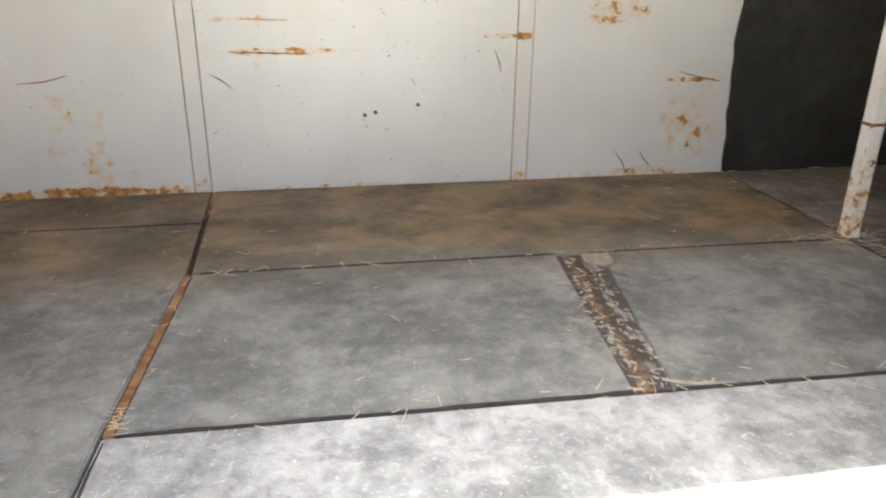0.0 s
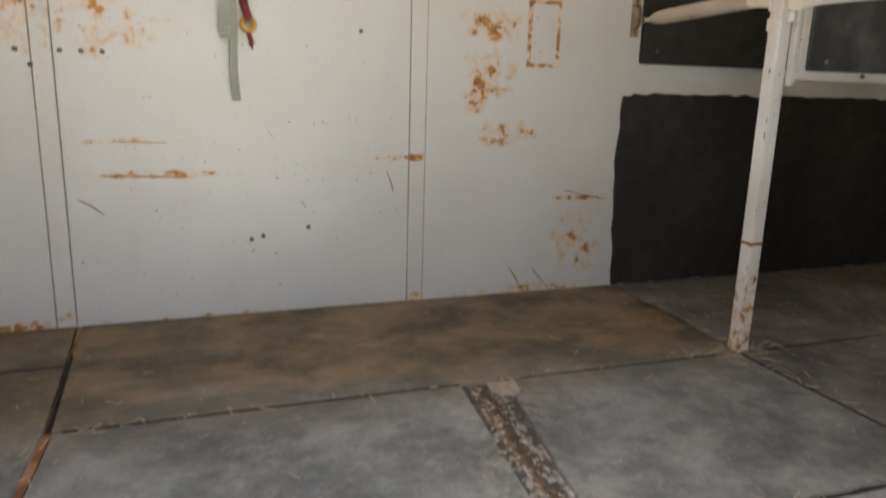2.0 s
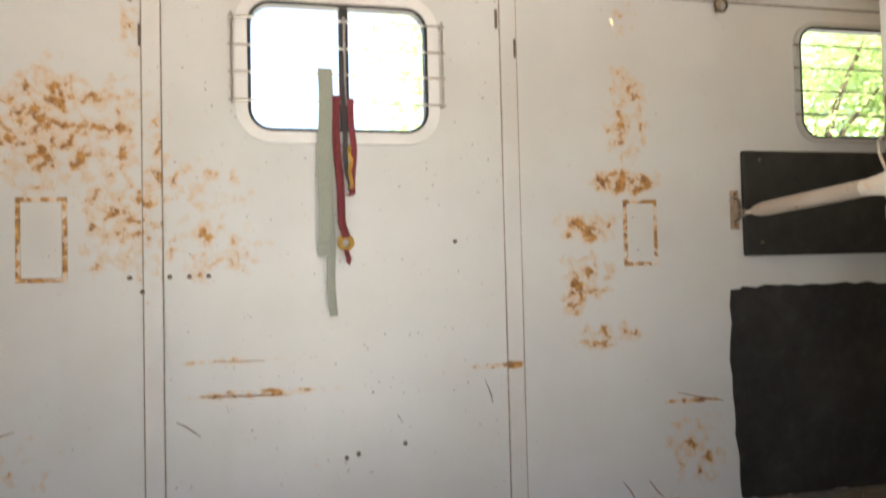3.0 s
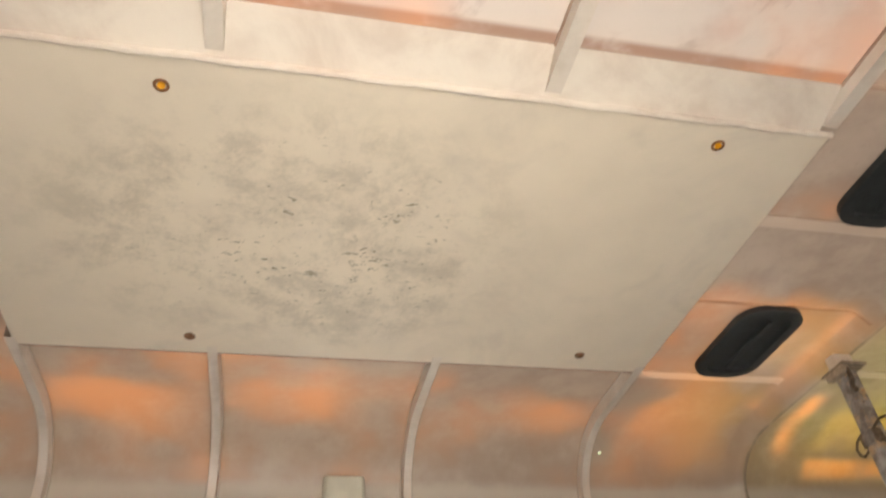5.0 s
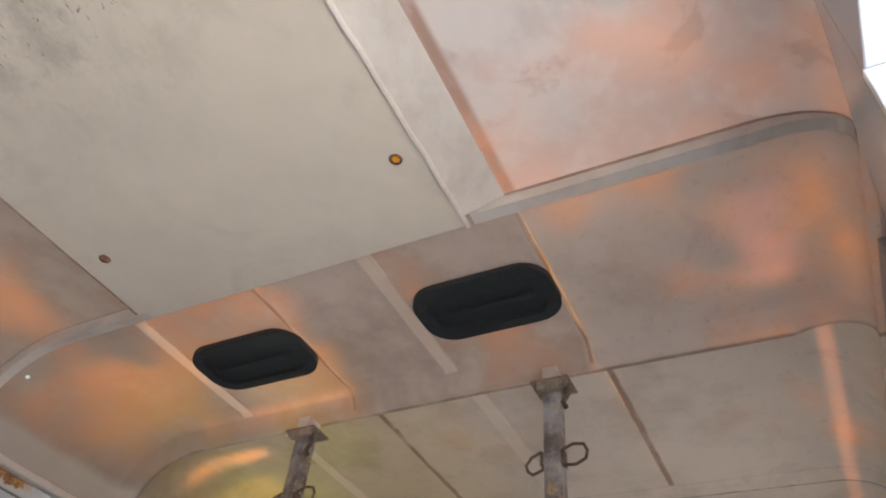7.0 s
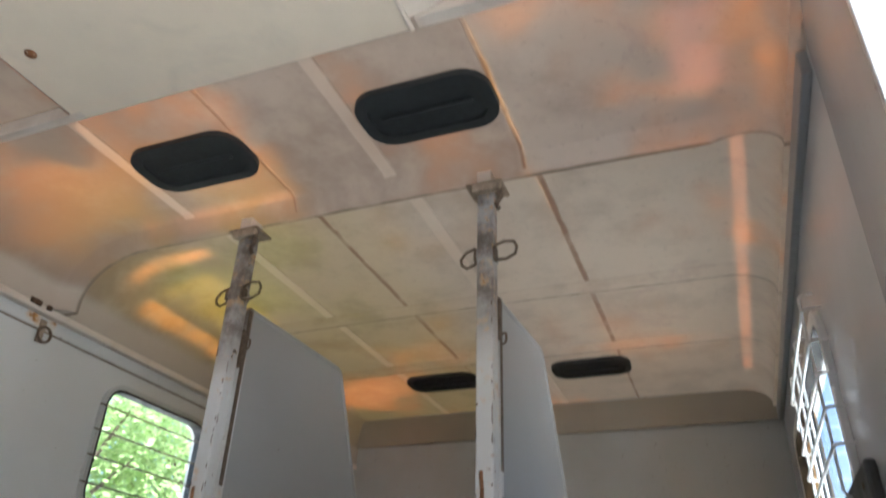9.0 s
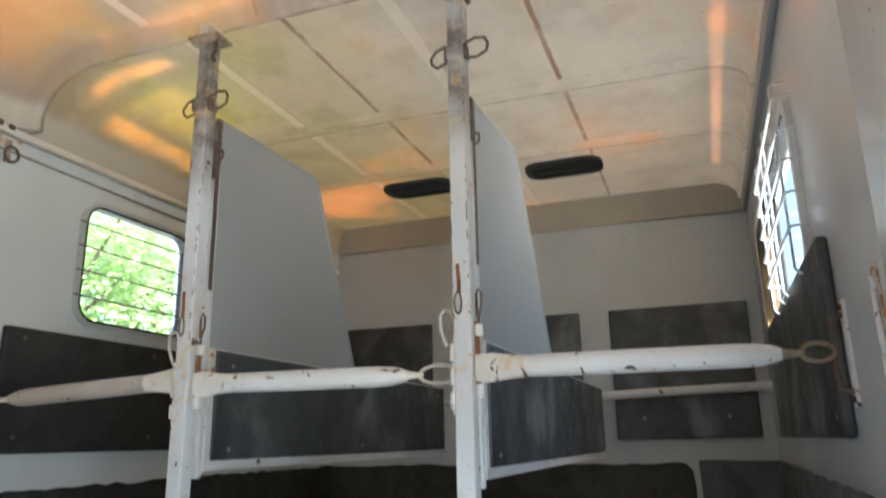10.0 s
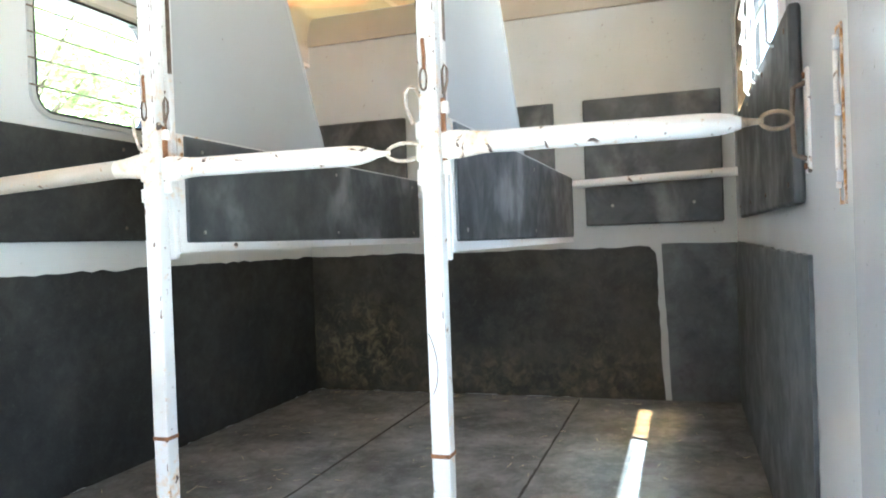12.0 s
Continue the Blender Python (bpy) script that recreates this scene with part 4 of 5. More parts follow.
# ---- windows and door ----
def window(name, w, face, label, out, bars=(), mullion=None, frame_m=None, grow=0.040):
    """A window with round corners in the wall whose inner face is at y = face; out: +1 or -1, the way outside."""
    frame_m = frame_m or M_FRAME
    v = thing(name, ((w[0] + w[1]) / 2, face, w[2]), label, "window", kind="structure")
    a, b = sorted((face - 0.016 * out, face + 0.004 * out))
    part("window_frame", plate([loop_of(w, grow), loop_of(w, 0.002)], "y", a, b), frame_m, v)
    a, b = sorted((face - 0.014 * out, face + 0.03 * out))
    part("seal", plate([loop_of(w, 0.001), loop_of(w, -0.009)], "y", a, b), M_SEAL, v)
    a, b = sorted((face + 0.018 * out, face + 0.022 * out))
    pane = part("pane", plate([loop_of(w, -0.004)], "y", a, b), M_GLASS, v)
    pane.visible_shadow = False
    if mullion:
        a, b = sorted((face - 0.006 * out, face + 0.028 * out))
        part("mullion", boxed(*mullion, a, b, w[2], w[3], 0.003), M_SEAL, v)
    for z in bars:
        bm = bmesh.new()
        sweep(bm, [(w[0] - 0.03, face - 0.02 * out, z), (w[1] + 0.03, face - 0.02 * out, z)], 0.0035, 6)
        part("guard_bar", bm, M_STEEL, v)
    return v


window("window_1", WIN1, -0.006, "white-framed sliding window with round corners and rusty guard bars", 1, (), (0.560, 0.592))
window("window_2", WIN2, 0.0, "round-cornered window crossed by thin dark rods, trees outside", 1, (1.735, 1.645, 1.555, 1.462), None, M_CLEAN, 0.018)
win3 = window("window_3", WIN3, YB, "long sliding window, one pane tinted brown, behind a white wire grille", -1, (), (3.245, 3.275))
part("tinted_pane", boxed(3.275, WIN3[1] - 0.012, YB - 0.036, YB - 0.032, WIN3[2] + 0.012, WIN3[3] - 0.012), M_TINT, win3, "brown tinted sliding pane")

door = part("door_1", plate([rect(-0.004, 1.1265, 0.012, 1.872), loop_of(WIN1, 0.004)], "y", -0.005, -0.001), M_WALL)
tagged(door, "closed white sheet-metal door with a window and rust spots", "door", kind="structure")
for x, z in ((1.178, 1.672), (1.112, 1.775), (-0.076, 1.66), (-0.074, 1.86)):
    part("hinge", boxed(x, x + 0.010, -0.012, -0.001, z - 0.035, z + 0.035, 0.003), M_STEEL, wall_n, "rusty door hinge")


def guard(w, xs, zs, y, name="window_guard"):
    g = thing(name, ((xs[0] + xs[-1]) / 2, y, zs[-1]), "rusty wire guard over the window", "window guard")
    for z in zs:
        bm = bmesh.new()
        sweep(bm, [(xs[0] - 0.012, y, z), (xs[-1] + 0.012, y, z)], 0.0042, 6)
        part("rod", bm, M_ROD, g)
    for x in xs:
        bm = bmesh.new()
        sweep(bm, [(x, y - 0.008, zs[0] + 0.012), (x, y - 0.008, zs[-1] - 0.012)], 0.0042, 6)
        part("rod", bm, M_ROD, g)
    for x in (xs[0], xs[-1]):
        for z in (zs[0], zs[-1]):
            bm = bmesh.new()
            sweep(bm, [(x, y, z), (x, -0.004, z)], 0.0042, 6)
            part("stay", bm, M_ROD, g)


guard(WIN1, (0.213, 0.575, 0.908), (1.725, 1.633, 1.545, 1.452), -0.04)


def grille():
    """White wire basket that stands out from the long window."""
    g = thing("window_grille", (3.0, YB + 0.05, 1.36), "white wire grille bowed out over the long window", "window grille")
    y0, y1 = YB + 0.004, YB + 0.050
    for z in (1.787, 1.700, 1.612, 1.525, 1.435):
        bm = bmesh.new()
        sweep(bm, [(2.325, y0, z), (2.325, y1 - 0.012, z), (2.333, y1 - 0.003, z), (2.345, y1, z), (2.75, y1 + 0.002, z), (3.150, y1, z), (3.164, y1 - 0.006, z), (3.168, y1 - 0.018, z), (3.168, y0, z)], 0.0042, 8)
        part("rod", bm, M_FRAME, g)
    for x in (2.42, 2.76, 2.90, 3.10):
        bm = bmesh.new()
        ya = y1 - 0.008
        sweep(bm, [(x, y0, 1.872), (x, ya - 0.010, 1.870), (x, ya, 1.858), (x, ya, 1.345), (x, ya - 0.010, 1.331), (x, y0, 1.329)], 0.0042, 8)
        part("rod", bm, M_FRAME, g)


grille()

# ---- wall linings ----
def ragged(poly, axis, a, b, seed, amp=0.006, step=0.05):
    """A sheet whose cut edges wander a little."""
    rnd = random.Random(seed)
    out = []
    for (ua, va), (ub, vb) in zip(poly, poly[1:] + poly[:1]):
        n = max(1, int(math.hypot(ub - ua, vb - va) / step))
        for k in range(n):
            f = k / n
            j = (0, 0) if k == 0 else (rnd.uniform(-amp, amp), rnd.uniform(-amp, amp))
            out.append((ua + (ub - ua) * f + j[0], va + (vb - va) * f + j[1]))
    return plate([out], axis, a, b)


def lining(name, bm, label, m=None, where=None):
    ob = part(name, bm, m or M_BLACK)
    return tagged(ob, label, "rubber mat" if "mat" in name else "wall pad")


lining("wall_mat", ragged([(2.040, 0.0), (XE - 0.010, 0.0), (XE - 0.010, 0.80), (2.075, 0.798), (2.062, 0.788), (2.022, 0.786), (2.014, 0.60), (2.008, 0.52), (2.017, 0.46), (2.020, 0.24), (2.028, 0.20)], "y", -0.010, -0.001, 1), "black rubber mat with a ragged edge on the wall")
lining("wall_mat", ragged([(-0.0015, 0.0), (-2.030, 0.0), (-2.012, 0.40), (-2.004, 0.765), (-1.972, 0.80), (-0.0015, 0.80)], "x", XE - 0.010, XE - 0.001, 2), "dusty black rubber mat on the end wall", M_BLACKDUST)
lining("wall_mat", ragged([(-2.062, 0.0), (YB + 0.0015, 0.0), (YB + 0.0015, 0.808), (-2.034, 0.812)], "x", XE - 0.010, XE - 0.001, 3, 0.003), "narrow black rubber mat on the end wall", M_HAZED)
lining("wall_mat", ragged([(2.09, 0.0), (XE - 0.010, 0.0), (XE - 0.010, 0.808), (2.09, 0.808)], "y", YB + 0.001, YB + 0.010, 4, 0.004), "black rubber mat along the side wall", M_HAZED)


def pad(name, bm, label, m=None):
    bm.normal_update()
    return lining(name, bm, label, m or M_PAD)


def riveted(p, places, r=0.007):
    for q0, q1 in places:
        part("rivet", sweep(bmesh.new(), [q0, q1], r, 8), M_STEEL, p)


p = pad("wall_pad", boxed(2.080, 3.95, -0.024, -0.001, 0.914, 1.316, 0.008), "black padded panel on the side wall under the window", M_BLACK)
riveted(p, [((x, -0.027, z), (x, -0.02, z)) for x in (2.15, 2.75, 3.35, 3.9) for z in (0.965, 1.28)])
for ya, yb in ((-0.645, -0.02), (-1.50, -0.815), (-2.34, -1.655)):
    p = pad("wall_pad", boxed(XE - 0.024, XE - 0.001, ya, yb, 0.918, 1.585, 0.008), "black padded panel with rivets on the end wall")
    for y in (ya + 0.14, yb - 0.14):
        bm = bmesh.new()
        sweep(bm, [(XE - 0.027, y, 1.02), (XE - 0.02, y, 1.02)], 0.008, 10)
        part("rivet", bm, M_ROD, p)
p = pad("wall_pad", boxed(2.15, 3.74, YB + 0.001, YB + 0.026, 0.92, 1.36, 0.008), "black padded panel on the side wall under the grille")
riveted(p, [((x, YB + 0.029, z), (x, YB + 0.02, z)) for x in (2.22, 2.7, 3.2, 3.68) for z in (0.965, 1.315)])


M_EATEN = painted("rust_eaten_paint", (0.72, 0.70, 0.66), (0.5, 0.4, 0.3), 0.26, (), 0.6, 0.6)


def hatch_plate(x0, x1, z0, z1):
    h = thing("cover_plate", ((x0 + x1) / 2, 0, z0), "small white cover plate with a rusty edge on the wall", "cover plate", "cover plates")
    part("plate", boxed(x0 + 0.0145, x1 - 0.0145, -0.006, -0.0005, z0 + 0.0145, z1 - 0.0145, 0.002), M_WALL, h)
    part("rim", plate([rect(x0, x1, z0, z1), rect(x0 + 0.014, x1 - 0.014, z0 + 0.014, z1 - 0.014)], "y", -0.0045, -0.0005), M_EATEN, h, "rust-eaten rim")


hatch_plate(1.588, 1.722, 0.886, 1.130)
hatch_plate(-0.434, -0.288, 0.876, 1.14)

rnd = random.Random(5)
for x, z in ((-0.108, 0.885), (0.012, 0.885), (0.071, 0.885), (0.130, 0.885), (-0.07, 0.84), (0.948, 0.985), (0.758, 0.305), (0.012, 1.828), (0.070, 1.828), (0.130, 1.828), (-0.125, 1.83), (-0.10, 1.775), (0.56, 0.27), (0.60, 0.28)):
    bm = bmesh.new()
    sweep(bm, [(x, -0.011, z), (x, -0.001, z)], 0.008, 8)
    tagged(part("wall_screw", bm, M_STEEL), "dark rusted screw head in the wall", "screw", "wall screws")

for k, pts in enumerate((((0.025, 0.425), (0.06, 0.405), (0.10, 0.372)), ((1.79, 0.412), (1.90, 0.385), (1.975, 0.372)), ((1.555, 0.105), (1.59, 0.06), (1.615, 0.01)),
                        ((1.66, 0.10), (1.69, 0.06), (1.72, 0.03)), ((1.045, 0.50), (1.065, 0.45), (1.07, 0.42)), ((0.10, 0.50), (0.24, 0.495), (0.36, 0.492)),
                        ((0.14, 0.61), (0.30, 0.605)), ((0.735, 0.40), (0.75, 0.375)), ((-0.60, 0.40), (-0.52, 0.405), (-0.44, 0.425)))):
    bm = bmesh.new()
    y = -0.0062 if pts[0][0] < 1.15 and pts[0][0] > 0 else -0.0012
    sweep(bm, [(u, y, v) for u, v in pts], [0.0012] + [0.0028] * (len(pts) - 2) + [0.0012], 5)
    part("scratch", bm, M_RUST if k in (1, 2, 3, 5, 6, 8) else M_STEEL, wall_n if y > -0.003 else door, "scratch through the paint")

# tie ring under the top rail, and the junction box on the roof's edge
ring = thing("tie_ring", (2.0, -0.02, 1.85), "rusty tie ring on a plate below the top rail", "tie ring")
part("plate", boxed(1.990, 2.014, -0.018, -0.0105, 1.845, 1.925, 0.003), M_LINK, ring)
bm = bmesh.new()
sweep(bm, arc((2.0, -0.038, 1.868), 0.026, 0, 330, (1, 0, 0), (0, 0, 1), 12), 0.005, 6, True)
part("ring", bm, M_STEEL, ring)
jb = thing("junction_box", (0.587, -0.05, 1.94), "small off-white plastic junction box at the roof edge", "junction box")
part("box", boxed(0.520, 0.655, -0.090, -0.037, 1.942, 2.072, 0.012), M_BOX, jb)
part("lid", boxed(0.528, 0.647, -0.097, -0.091, 1.951, 2.063, 0.004), M_BOX, jb)

# ---- straps hanging from the window latch ----
def hung(pts, amp, seed, n=14):
    """Points of a strap that hangs a little unevenly."""
    r = random.Random(seed)
    pts = [Vector(p) for p in pts]
    ph = [r.uniform(0, 6.28) for _ in range(3)]
    out = []
    for k in range(n + 1):
        f = k / n * (len(pts) - 1)
        j = min(int(f), len(pts) - 2)
        p = pts[j].lerp(pts[j + 1], f - j)
        out.append(p + Vector((amp * math.sin(0.9 * k + ph[0]), 1.6 * amp * math.sin(1.3 * k + ph[1]) - amp, 0)))
    return out


lead = thing("lead_straps", (0.534, -0.05, 0.74), "faded green strap and dark red rope hung on the window guard", "strap")
bm = ribbon(bmesh.new(), hung([(0.504, -0.062, 1.56), (0.502, -0.06, 1.3), (0.496, -0.055, 1.0), (0.498, -0.05, 0.94)], 0.003, 31), 0.040, 0.004, (1, 0, 0.02))
part("green_strap", bm, M_GREEN, lead)
bm = ribbon(bmesh.new(), hung([(0.519, -0.055, 1.56), (0.520, -0.05, 1.1), (0.519, -0.045, 0.93), (0.523, -0.045, 0.745)], 0.003, 32), 0.026, 0.004, (1, 0.2, 0))
part("green_tail", bm, M_GREEN, lead)
bm = sweep(bmesh.new(), hung([(0.542, -0.055, 1.47), (0.545, -0.06, 1.25), (0.556, -0.06, 1.06), (0.564, -0.06, 1.0)], 0.003, 36), 0.013, 8)
part("red_rope", bm, M_RED, lead)
bm = sweep(bmesh.new(), arc((0.566, -0.06, 0.985), 0.02, 0, 340, (1, 0, 0), (0, 0, 1), 10), 0.009, 8, True)
part("knot", bm, M_YELLOW, lead)
bm = sweep(bmesh.new(), [(0.564, -0.06, 0.97), (0.576, -0.06, 0.93), (0.578, -0.06, 0.915), (0.570, -0.06, 0.93)], 0.008, 6)
part("red_end", bm, M_RED, lead)
bm = ribbon(bmesh.new(), hung([(0.564, -0.065, 1.60), (0.566, -0.06, 1.4), (0.578, -0.055, 1.2), (0.586, -0.055, 1.155)], 0.003, 33), 0.016, 0.004, (1, 0, 0))
part("dark_strap", bm, M_DARKWEB, lead)
bm = ribbon(bmesh.new(), hung([(0.591, -0.062, 1.46), (0.596, -0.06, 1.3), (0.594, -0.055, 1.15), (0.580, -0.055, 1.14)], 0.003, 34), 0.020, 0.004, (1, 0, 0))
part("red_strap", bm, M_RED, lead)
bm = ribbon(bmesh.new(), hung([(0.585, -0.066, 1.30), (0.586, -0.065, 1.16)], 0.003, 35), 0.012, 0.003, (1, 0, 0))
part("yellow_strap", bm, M_YELLOW, lead)


# ---- posts ----
def loop(c, u, v, w, h, r):
    """A pear-shaped wire loop that stands out from c along u."""
    c, u, v = Vector(c), Vector(u), Vector(v)
    pts = [c + v * h * 0.35, c + u * w * 0.5 + v * h * 0.5, c + u * w * 0.9 + v * h * 0.35, c + u * w, c + u * w * 0.9 - v * h * 0.35, c + u * w * 0.5 - v * h * 0.5, c - v * h * 0.35]
    return sweep(bmesh.new(), pts, r, 6)


def post(y, label):
    p = thing("post", (PX, y, 0), label, "post", "stall posts")
    h = 0.0228
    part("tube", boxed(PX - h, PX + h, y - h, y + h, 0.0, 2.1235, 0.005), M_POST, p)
    part("foot_band", boxed(PX - h - 0.001, PX + h + 0.001, y - h - 0.001, y + h + 0.001, 0.354, 0.364), M_RUST, p, "rusted weld band")
    part("top_bracket", boxed(PX - 0.046, PX + 0.040, y - 0.056, y + 0.050, 2.124, 2.133, 0.003), M_PLATE, p, "stained brown top plate")
    part("top_angle", boxed(PX - 0.050, PX - 0.026, y - 0.052, y + 0.030, 2.100, 2.1235, 0.004), M_LINK, p, "stained cream steel angle")
    bm = sweep(bmesh.new(), [(PX - 0.034, y - 0.048, 2.110), (PX - 0.034, y - 0.050, 2.075), (PX - 0.030, y - 0.036, 2.060), (PX - 0.030, y - 0.044, 2.042)], 0.007, 8)
    part("top_clip", bm, M_STEEL, p)
    part("head_block", boxed(PX - 0.03, PX + 0.03, y - 0.02, y + 0.02, 2.133, 2.178), M_RIB, p)
    part("ring", loop((PX - 0.012, y - h + 0.002, 1.915), (0, -1, 0.15), (0, 0.1, 1), 0.066, 0.056, 0.0042), M_STEEL, p)
    part("ring", loop((PX - 0.012, y + h - 0.002, 1.925), (0, 0.75, -0.55), (0, 0.5, 0.8), 0.062, 0.050, 0.0042), M_STEEL, p)
    for s in (1, -1):
        part("lug", boxed(PX - 0.026, PX + 0.002, y + s * (h + 0.004) - 0.004, y + s * (h + 0.004) + 0.004, 1.893, 1.932, 0.002), M_STEEL, p)
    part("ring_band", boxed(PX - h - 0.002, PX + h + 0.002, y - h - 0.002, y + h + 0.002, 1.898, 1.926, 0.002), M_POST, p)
    # hinge strip, pin and sleeves for the bar and the partition
    hx, hy = PX + 0.010, y - h - 0.009
    part("hinge_strip", boxed(hx - 0.007, hx + 0.006, y - h - 0.010, y - h, 1.055, 1.205, 0.002), M_RUST, p, "rust-eaten hinge strip")
    for z0, z1 in ((1.024, 1.056), (1.168, 1.196)):
        part("sleeve", sweep(bmesh.new(), [(hx, hy, z0), (hx, hy, z0 + 0.003), (hx, hy, z1 - 0.003), (hx, hy, z1)], [0.009, 0.011, 0.011, 0.009], 12), M_BAR, p, smooth=True)
    pts = [(hx, hy, 1.196), (hx, hy, 1.215), (hx + 0.003, hy - 0.007, 1.245), (hx + 0.002, hy - 0.008, 1.272), (hx, hy - 0.002, 1.284), (hx, hy + 0.004, 1.270), (hx, hy + 0.003, 1.215)]
    part("hinge_pin", sweep(bmesh.new(), pts, 0.0036, 6), M_STEEL, p, "bent dark hinge pin")
    bm = sweep(bmesh.new(), [(PX - h - 0.005, y + 0.004, 1.268), (PX - h - 0.006, y + 0.003, 1.30), (PX - h - 0.005, y + 0.006, 1.332), (PX - h - 0.001, y + 0.007, 1.340)], 0.0046, 6)
    part("latch_rod", bm, M_RUST, p)
    bm = sweep(bmesh.new(), arc((PX - h - 0.003, y + 0.007, 1.246), 1, 0, 345, (0, 0.009, 0), (0, 0, 0.026), 14), 0.0030, 6, True)
    part("latch_slot", bm, M_STEEL, p, "dark rim of the latch slot")
    part("latch_plate", boxed(PX - h - 0.004, PX - h, y - 0.006, y + 0.002, 1.228, 1.268, 0.0015), M_BAR, p)
    part("keeper", boxed(PX - 0.014, PX + 0.010, y + h, y + h + 0.007, 0.985, 1.150, 0.002), M_BAR, p)
    for z in (1.0, 1.056, 1.112):
        part("sleeve", sweep(bmesh.new(), [(PX - 0.014, y + h + 0.005, z), (PX - 0.014, y + h + 0.005, z + 0.036)], 0.0075, 10), M_BAR, p)
    part("pull_loop", loop((PX - 0.005, y + h + 0.006, 1.15), (0, 0.25, 1), (0, 1, -0.25), 0.085, 0.042, 0.005), M_CREAM, p, "bent steel pull loop")
    return p


def bare_patches(p, y, seed):
    """Flakes along the post's edges where the paint has gone."""
    r = random.Random(seed)
    h = 0.0228
    bm = bmesh.new()
    for k in range(46):
        z = r.choice((r.uniform(0.05, 2.0), r.uniform(1.15, 1.75), r.uniform(0.02, 0.2)))
        l, w = r.uniform(0.006, 0.035), r.uniform(0.0015, 0.0045)
        cx, cy = r.choice(((-1, -1), (-1, -1), (-1, 1)))
        x1, y1 = PX + cx * h, y + cy * h
        if r.random() < 0.6:
            ring = [(x1 - 0.0006, y1 - cy * 0.002, z), (x1 - 0.0006, y1 - cy * (0.002 + w), z + l * 0.2), (x1 - 0.0006, y1 - cy * (0.002 + 0.6 * w), z + l * 0.8), (x1 - 0.0006, y1 - cy * 0.002, z + l)]
            push = Vector((0.0005, 0, 0))
        else:
            ring = [(x1 + 0.003, y1 + cy * 0.0006, z), (x1 + 0.003 + w, y1 + cy * 0.0006, z + l * 0.3), (x1 + 0.003 + 0.5 * w, y1 + cy * 0.0006, z + l * 0.9), (x1 + 0.003, y1 + cy * 0.0006, z + l)]
            push = Vector((0, -cy * 0.0005, 0))
        a = [bm.verts.new(q0) for q0 in ring]
        b = [bm.verts.new(Vector(q0) + push) for q0 in ring]
        bm.faces.new(a)
        bm.faces.new(b[::-1])
        for j in range(4):
            bm.faces.new((a[j], a[(j + 1) % 4], b[(j + 1) % 4], b[j]))
    tagged(part("bare_patches", bm, M_STEEL, p), "dark bare steel where paint has flaked off", kind="stuff")


def twine(p, pts):
    part("twine", sweep(bmesh.new(), pts, 0.0011, 5), M_STEEL, p, "curl of thin dark twine stuck to the post")


bare_patches(post(P1, "square steel post in chipped white paint with rusty fittings"), P1, 71)
south_post = post(P2, "square steel post in chipped white paint with a curl of twine")
bare_patches(south_post, P2, 72)
twine(south_post,
      [(PX - 0.0240, P2 + 0.018 - 0.020 * math.sin(k * 0.35), 0.640 - 0.016 * k + 0.010 * math.cos(k * 0.5)) for k in range(9)])


# ---- partitions ----
def partition(y, x0, x1, zb, lean, corner, label):
    """A stall divider: a tall sheet at its hinge end and a long padded rail."""
    p = thing("stall_partition", (x0, y, zb), label, "partition", "stall partitions")
    d = 0.010
    zt = zb + 0.335
    head = [(x0 + 0.02, zt - 0.01), (x0 + 0.95, zt - 0.01)] + [(corner[0] - 0.04 + 0.04 * math.cos(a), corner[1] - 0.03 + 0.03 * math.sin(a)) for a in (0.1, 0.5, 0.9, 1.3, 1.6)] + [(x0 + 0.02, 1.895 + lean)]
    part("head_sheet", plate([head], "y", y - 0.004, y + 0.004), M_SHEET, p, "grey enamelled sheet, its far edge sloping")
    bm = bmesh.new()
    sweep(bm, [(u, y, v) for u, v in head[1:]], 0.009, 8)
    part("head_rim", bm, M_SHEET, p, "rolled rim of the sheet")
    part("hinge_stile", boxed(x0, x0 + 0.022, y - 0.012, y + 0.012, zb - 0.02, 1.90 + lean, 0.004), M_POST, p)
    part("stile_edge", boxed(x0 - 0.006, x0 + 0.010, y - 0.0155, y - 0.0125, 1.36, 1.885 + lean, 0.001), M_STEEL, p, "bare dark edge of the hinge stile")
    part("catch", boxed(x0 - 0.012, x0 + 0.006, y - 0.014, y + 0.014, 1.70, 1.82, 0.003), M_STEEL, p)
    part("rail_frame", plate([rect(x0 + 0.022, x1, zb, zt), rect(x0 + 0.05, x1 - 0.025, zb + 0.028, zt - 0.016)], "y", y - 0.014, y + 0.014), M_POST, p, "white painted rail frame")
    for s in (1, -1):
        a, b = sorted((y + s * 0.004, y + s * 0.022))
        padp = part("pad", boxed(x0 + 0.048, x1 - 0.022, a, b, zb + 0.026, zt - 0.004, 0.007), M_PAD, p, "scuffed black padding")
        for k in range(3):
            x = x0 + 0.12 + k * (x1 - x0 - 0.24) / 2
            for z in (zb + 0.055, zt - 0.045):
                bm = sweep(bmesh.new(), [(x, y + s * 0.021, z), (x, y + s * 0.0245, z)], 0.006, 8)
                part("rivet", bm, M_ROD, padp)
    part("hook", loop((x0 + 0.004, y - 0.012, 1.775 + lean), (0, -1, 0.2), (0, 0, 1), 0.016, 0.032, 0.0032), M_STEEL, p, "dark steel hook")
    return p


